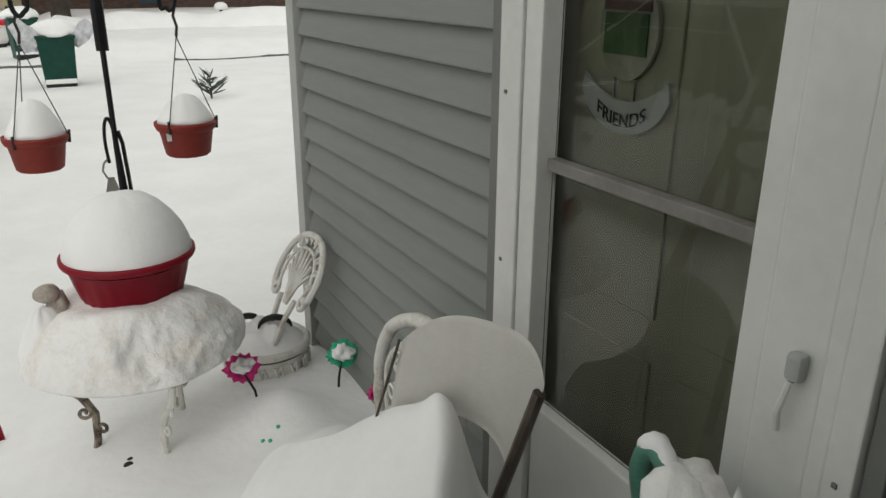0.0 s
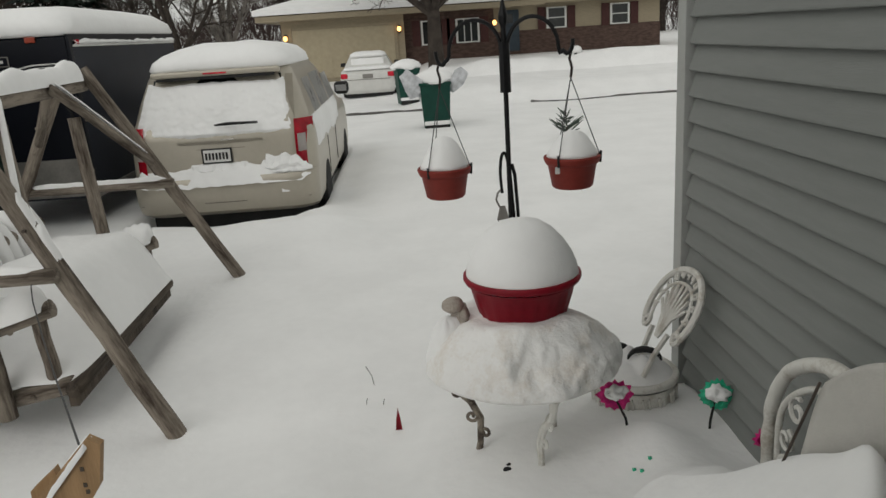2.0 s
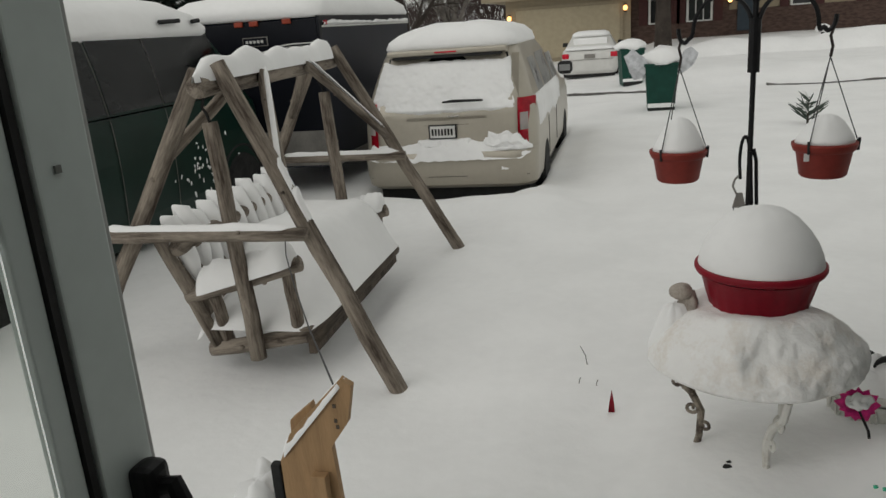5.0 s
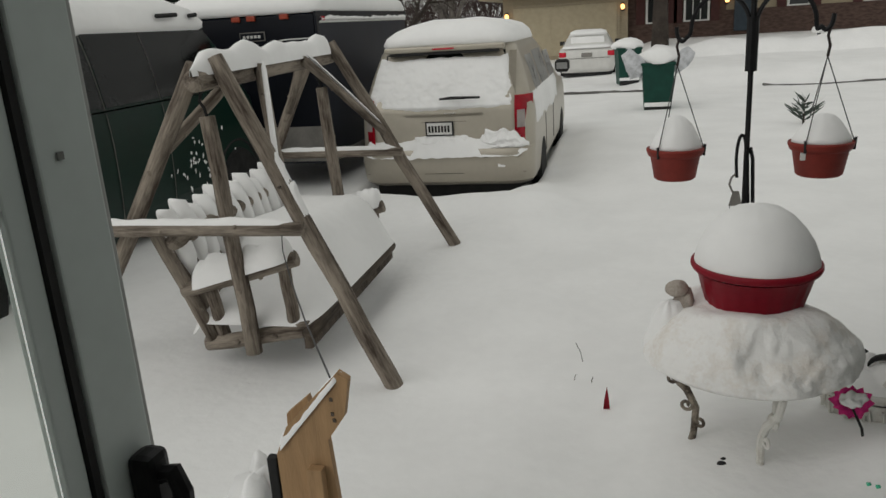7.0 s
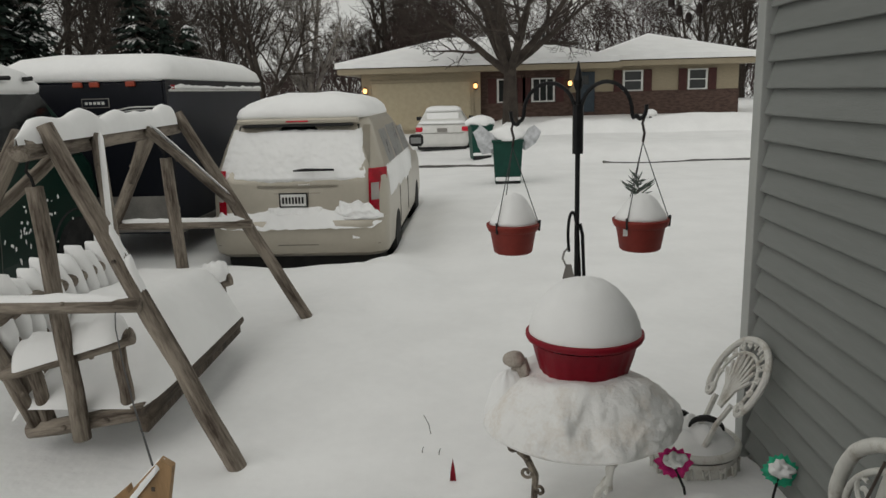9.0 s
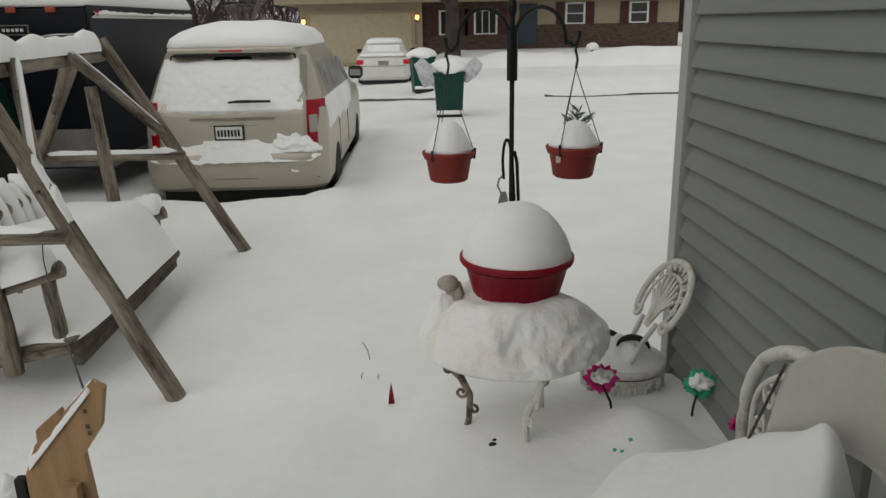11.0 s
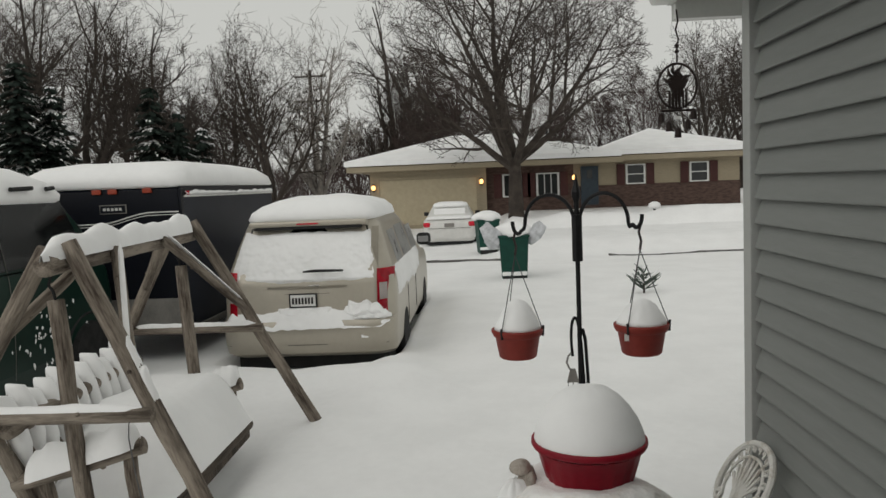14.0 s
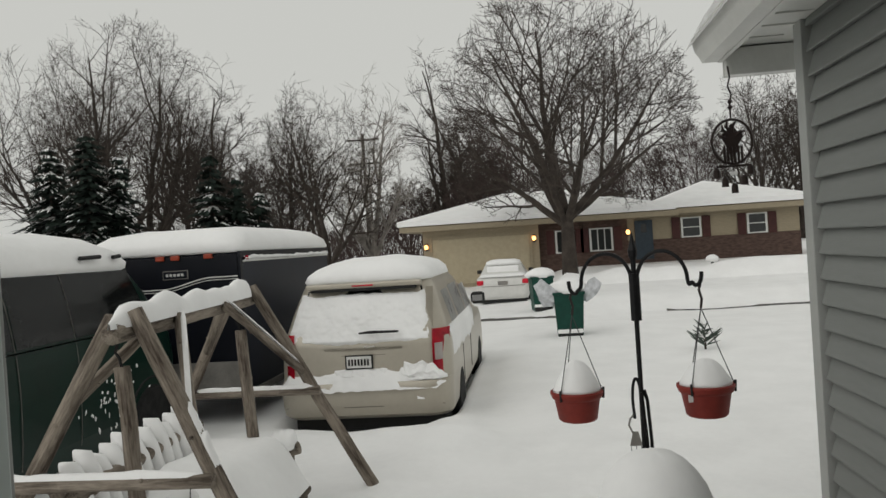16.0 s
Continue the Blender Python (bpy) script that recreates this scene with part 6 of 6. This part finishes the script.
def bare_tree(name, label, x, y, z, height, seed, mat=BARK, stems=5, spread=0.36, fork=0.2, thin=0.010, counts=(7, 5, 4, 3), tilt=0.75, low=0.12, trunk=0.020):
    """A bare tree that forks again and again until it fills an egg-shaped crown; spread, fork and low are shares of the height."""
    rng = random.Random(seed)
    verts, faces = [], []
    zf, r = height * fork, height * trunk
    mid = height * (low + (1 - low) * 0.42)
    wide, up, down = height * spread, height - mid, mid - height * low

    def room(p, d):
        tall = up if p.z > mid else down
        px, py, pz = p.x / wide, p.y / wide, (p.z - mid) / tall
        dx, dy, dz = d.x / wide, d.y / wide, d.z / tall
        a, b, c = dx * dx + dy * dy + dz * dz, px * dx + py * dy + pz * dz, px * px + py * py + pz * pz - 1
        q = b * b - a * c
        return max(0.0, (-b + math.sqrt(q)) / a) if q > 0 else 0.0

    def grow(nodes, length, r0, r1, level):
        segs = len(nodes) - 1
        n = counts[level] if level < len(counts) else 0
        for i in range(n):
            g = 0.20 + 0.80 * (i + rng.uniform(0.1, 0.9)) / n
            k = min(segs - 1, int(g * segs))
            p, d = nodes[k][0].lerp(nodes[k + 1][0], g * segs - k), nodes[k][1]
            nd = side_dir(d, rng.uniform(0.55, 1.10), rng, 0.07)
            free = room(p, nd)
            ln = max(0.035 * height * (0.8 ** level), min(free * rng.uniform(0.75, 1.04), length * rng.uniform(0.42, 0.80)))
            ra = max(thin, (r0 + (r1 - r0) * g) * rng.uniform(0.50, 0.72))
            rb = max(thin * 0.7, ra * 0.30)
            kid = twig(verts, faces, p, nd, ln, ra, rb, (6, 5, 3, 2)[min(level, 3)], (5, 4, 3, 3)[min(level, 3)], rng, 0.025, (0.13, 0.15, 0.15, 0.15)[min(level, 3)])
            grow(kid, ln, ra, rb, level + 1)

    for s in range(stems):
        a = 2 * math.pi * (s + rng.uniform(-0.25, 0.25)) / stems
        t = tilt * (0.12 if s == 0 and stems > 3 else rng.uniform(0.45, 1.15))
        d = Vector((math.cos(a) * t, math.sin(a) * t, 1)).normalized()
        p = Vector((0, 0, zf * rng.uniform(0.86, 1.12)))
        ln = room(p, d) * rng.uniform(0.9, 1.0)
        ra = r * (0.74 if s == 0 else rng.uniform(0.48, 0.66))
        limb = twig(verts, faces, p, d, ln, ra, max(thin, ra * 0.16), 10, 6, rng, 0.035, 0.075)
        grow(limb, ln, ra, max(thin, ra * 0.16), 0)
    tree = thing(name, label, "tree", (x, y, z), rng.uniform(0, 360), group="bare trees beyond the street")
    me = bpy.data.meshes.new("crown")
    me.from_pydata(verts, [], faces)
    me.materials.append(mat)
    new("crown", me).parent = tree
    part("trunk", tube([(0, 0, -0.6), (0.0, 0, 0.0), (0.02 * r, 0.01, zf * 0.5), (0.0, 0.0, zf * 1.1)], [r * 1.5, r * 1.15, r, r * 0.8], 10), mat, tree)
    return tree


def slope_y(px, x):
    return -0.184 + (0.196 - x) * (px - 949.7) * 0.000719


bare_tree("maple_tree", "large bare broad-crowned tree on the far lawn", -28.3, slope_y(1014, -28.3), 0.30, 10.9, 12, BARK, 8, 0.45, 0.18, 0.0085, (7, 6, 4, 4), 1.5, 0.14, 0.0245)
MANY, TALL, RED = "bare many-stemmed tree behind the parked vehicles", "tall bare tree behind the far house", "reddish twiggy tree behind the far house"
BEYOND, PLAIN = "tall bare tree beyond the green van", "bare tree behind the far house"
GAP = "distant bare tree between the houses"
# depth, bearing, height, seed, bark, stems, spread, fork, low edge of the crown
for name, label, x, px, h, seed, mat, stems, spread, fork, low in (
    ("tree", MANY, -38, 570, 10.6, 5, BARK, 6, 0.29, 0.10, 0.05),
    ("tree", MANY, -40, 500, 9.6, 6, BARK, 5, 0.27, 0.12, 0.05),
    ("birch_tree", "pale-barked slender bare tree", -41, 655, 12.4, 8, BIRCH, 5, 0.19, 0.10, 0.06),
    ("tree", TALL, -52, 790, 16.6, 21, BARK, 6, 0.15, 0.10, 0.1),
    ("tree", TALL, -55, 855, 16.0, 22, BARK, 6, 0.16, 0.10, 0.1),
    ("tree", RED, -50, 880, 10.4, 23, BARK_RED, 7, 0.28, 0.06, 0.02),
    ("tree", RED, -53, 945, 9.6, 24, BARK_RED, 7, 0.30, 0.06, 0.02),
    ("tree", RED, -58, 1060, 9.0, 38, BARK_RED, 6, 0.34, 0.06, 0.02),
    ("tree", PLAIN, -60, 1150, 8.8, 25, BARK_RED, 6, 0.36, 0.06, 0.02),
    ("tree", PLAIN, -58, 1350, 14.2, 26, BARK, 6, 0.24, 0.12, 0.06),
    ("tree", PLAIN, -62, 1420, 14.6, 27, BARK, 6, 0.24, 0.12, 0.06),
    ("tree", PLAIN, -60, 1235, 9.6, 29, BARK_RED, 6, 0.36, 0.06, 0.02),
    ("tree", PLAIN, -58, 1550, 16, 37, BARK, 5, 0.26, 0.1, 0.06),
    ("tree", BEYOND, -42, 358, 14.0, 31, BARK, 6, 0.20, 0.14, 0.06),
    ("tree", BEYOND, -46, 228, 16.9, 32, BARK, 6, 0.26, 0.14, 0.06),
    ("tree", BEYOND, -40, 140, 15.4, 33, BARK, 6, 0.26, 0.12, 0.06),
    ("tree", BEYOND, -44, 30, 15.6, 34, BARK, 6, 0.27, 0.12, 0.06),
    ("tree", BEYOND, -52, 300, 15.0, 43, BARK, 6, 0.22, 0.12, 0.04),
    ("tree", TALL, -56, 825, 14.0, 45, BARK_RED, 6, 0.18, 0.08, 0.04),
    ("tree", GAP, -72, 725, 8.2, 35, BARK_RED, 6, 0.40, 0.05, 0.02),
    ("tree", GAP, -76, 450, 11, 36, BARK_RED, 6, 0.42, 0.05, 0.02),
    ("tree", GAP, -70, 300, 12, 41, BARK_RED, 6, 0.42, 0.05, 0.02),
):
    bare_tree(name, label, x, slope_y(px, x), -0.2, h * 1.06, seed, mat, stems + 1, spread, fork, 0.0002 * -x, (6, 5, 4, 3) if mat == BARK_RED else (7, 5, 4, 3), 0.6, low)


def spruce(x, y, z, h, r, seed):
    rng = random.Random(seed)
    tree = thing("spruce", "dark spruce with snow on its boughs", "tree", (x, y, z), group="spruces")
    part("trunk", tube([(0, 0, -0.3), (0, 0, h * 0.97)], [r * 0.09, 0.02], 7), BARK, tree)
    nv, nf, sv, sf = [], [], [], []
    tiers = int(h * 4.2)
    for i in range(tiers):
        f = i / tiers
        zz, rr = h * (0.04 + 0.94 * f) + rng.uniform(-0.12, 0.12), (r * (1 - f) ** 0.55 + 0.08) * rng.uniform(0.78, 1.15)
        for k in range(int(10 + 18 * (1 - f))):
            a = rng.uniform(0, 2 * math.pi)
            ln = rr * rng.uniform(0.7, 1.12)
            d, s = Vector((math.cos(a), math.sin(a), 0)), Vector((-math.sin(a), math.cos(a), 0))
            for j in range(7):
                u0 = ln * (0.12 + 0.125 * j) + rng.uniform(-0.05, 0.05)
                c = Vector((0, 0, zz)) + d * u0 - Vector((0, 0, 0.30 * u0 + rng.uniform(0, 0.1)))
                w, l2 = (0.06 + 0.11 * ln * (1 - j / 8)) * rng.uniform(0.6, 1.3), ln * 0.2
                b = len(nv)
                tilt = Vector((0, 0, rng.uniform(-0.16, 0.02)))
                nv += [tuple(c - s * w + tilt), tuple(c + d * l2 - s * w * 0.3 - Vector((0, 0, 0.12))), tuple(c + s * w + tilt), tuple(c - d * l2 * 0.5 + Vector((0, 0, 0.05)))]
                nf.append((b, b + 1, b + 2, b + 3))
                if noise.noise((c.x * 0.9 + seed, c.y * 0.9, c.z * 0.9)) > 0.12 and rng.random() < 0.5:
                    b = len(sv)
                    up = Vector((0, 0, 0.05))
                    sv += [tuple(c - s * w * 0.5 + up), tuple(c + d * l2 * 0.6 + up - Vector((0, 0, 0.1))), tuple(c + s * w * 0.5 + up), tuple(c - d * l2 * 0.3 + up * 1.6)]
                    sf.append((b, b + 1, b + 2, b + 3))
    for nm, vv, ff, mt in (("needles", nv, nf, NEEDLES), ("bough_snow", sv, sf, SNOW)):
        me = bpy.data.meshes.new(nm)
        me.from_pydata(vv, [], ff)
        me.materials.append(mt)
        tagged(new(nm, me), kind="stuff").parent = tree


for x, px, h, r, seed in ((-36, 348, 7.5, 2.3, 1), (-36.5, 396, 6.3, 1.9, 2), (-37, 440, 5.7, 1.3, 3), (-33, 160, 7.4, 2.2, 4), (-32, 100, 8.5, 2.6, 5), (-33, 20, 8.0, 2.6, 6)):
    spruce(x, slope_y(px, x), -0.3, h, r, seed)
hedge = thing("woodland", "dense dark twiggy scrub far behind the houses", "scrub", (0, 0, 0), kind="stuff")
hv, hf = [], []
rng = random.Random(7)
for k in range(20000):
    y = rng.uniform(-60, 55)
    x = rng.uniform(-74, -60)
    h = 3.6 + 2.2 * noise.noise((y * 0.15, 0, 0))
    z0 = rng.uniform(0, h)
    a = Vector((x, y, z0))
    d = Vector((rng.gauss(0, 0.3), rng.gauss(0, 0.7), 1)).normalized() * rng.uniform(0.8, 2.2)
    w = Vector((0, rng.uniform(0.02, 0.05), 0))
    b = len(hv)
    hv += [tuple(a - w), tuple(a + w), tuple(a + d)]
    hf.append((b, b + 1, b + 2))
hm = bpy.data.meshes.new("twigs")
hm.from_pydata(hv, [], hf)
hm.materials.append(BARK_RED)
new("twigs", hm).parent = hedge
pole_y = slope_y(648, -56)
up = thing("utility_pole", "wooden utility pole with two crossarms", "utility pole", (-56, pole_y, 0))
part("pole", tube([(0, 0, -0.3), (0, 0, 10.5)], [0.14, 0.1], 8), BARK, up)
for z in (10.0, 8.2):
    part("crossarm", boxes(((-0.06, -1.2, z), (0.06, 1.2, z + 0.12))), BARK, up)
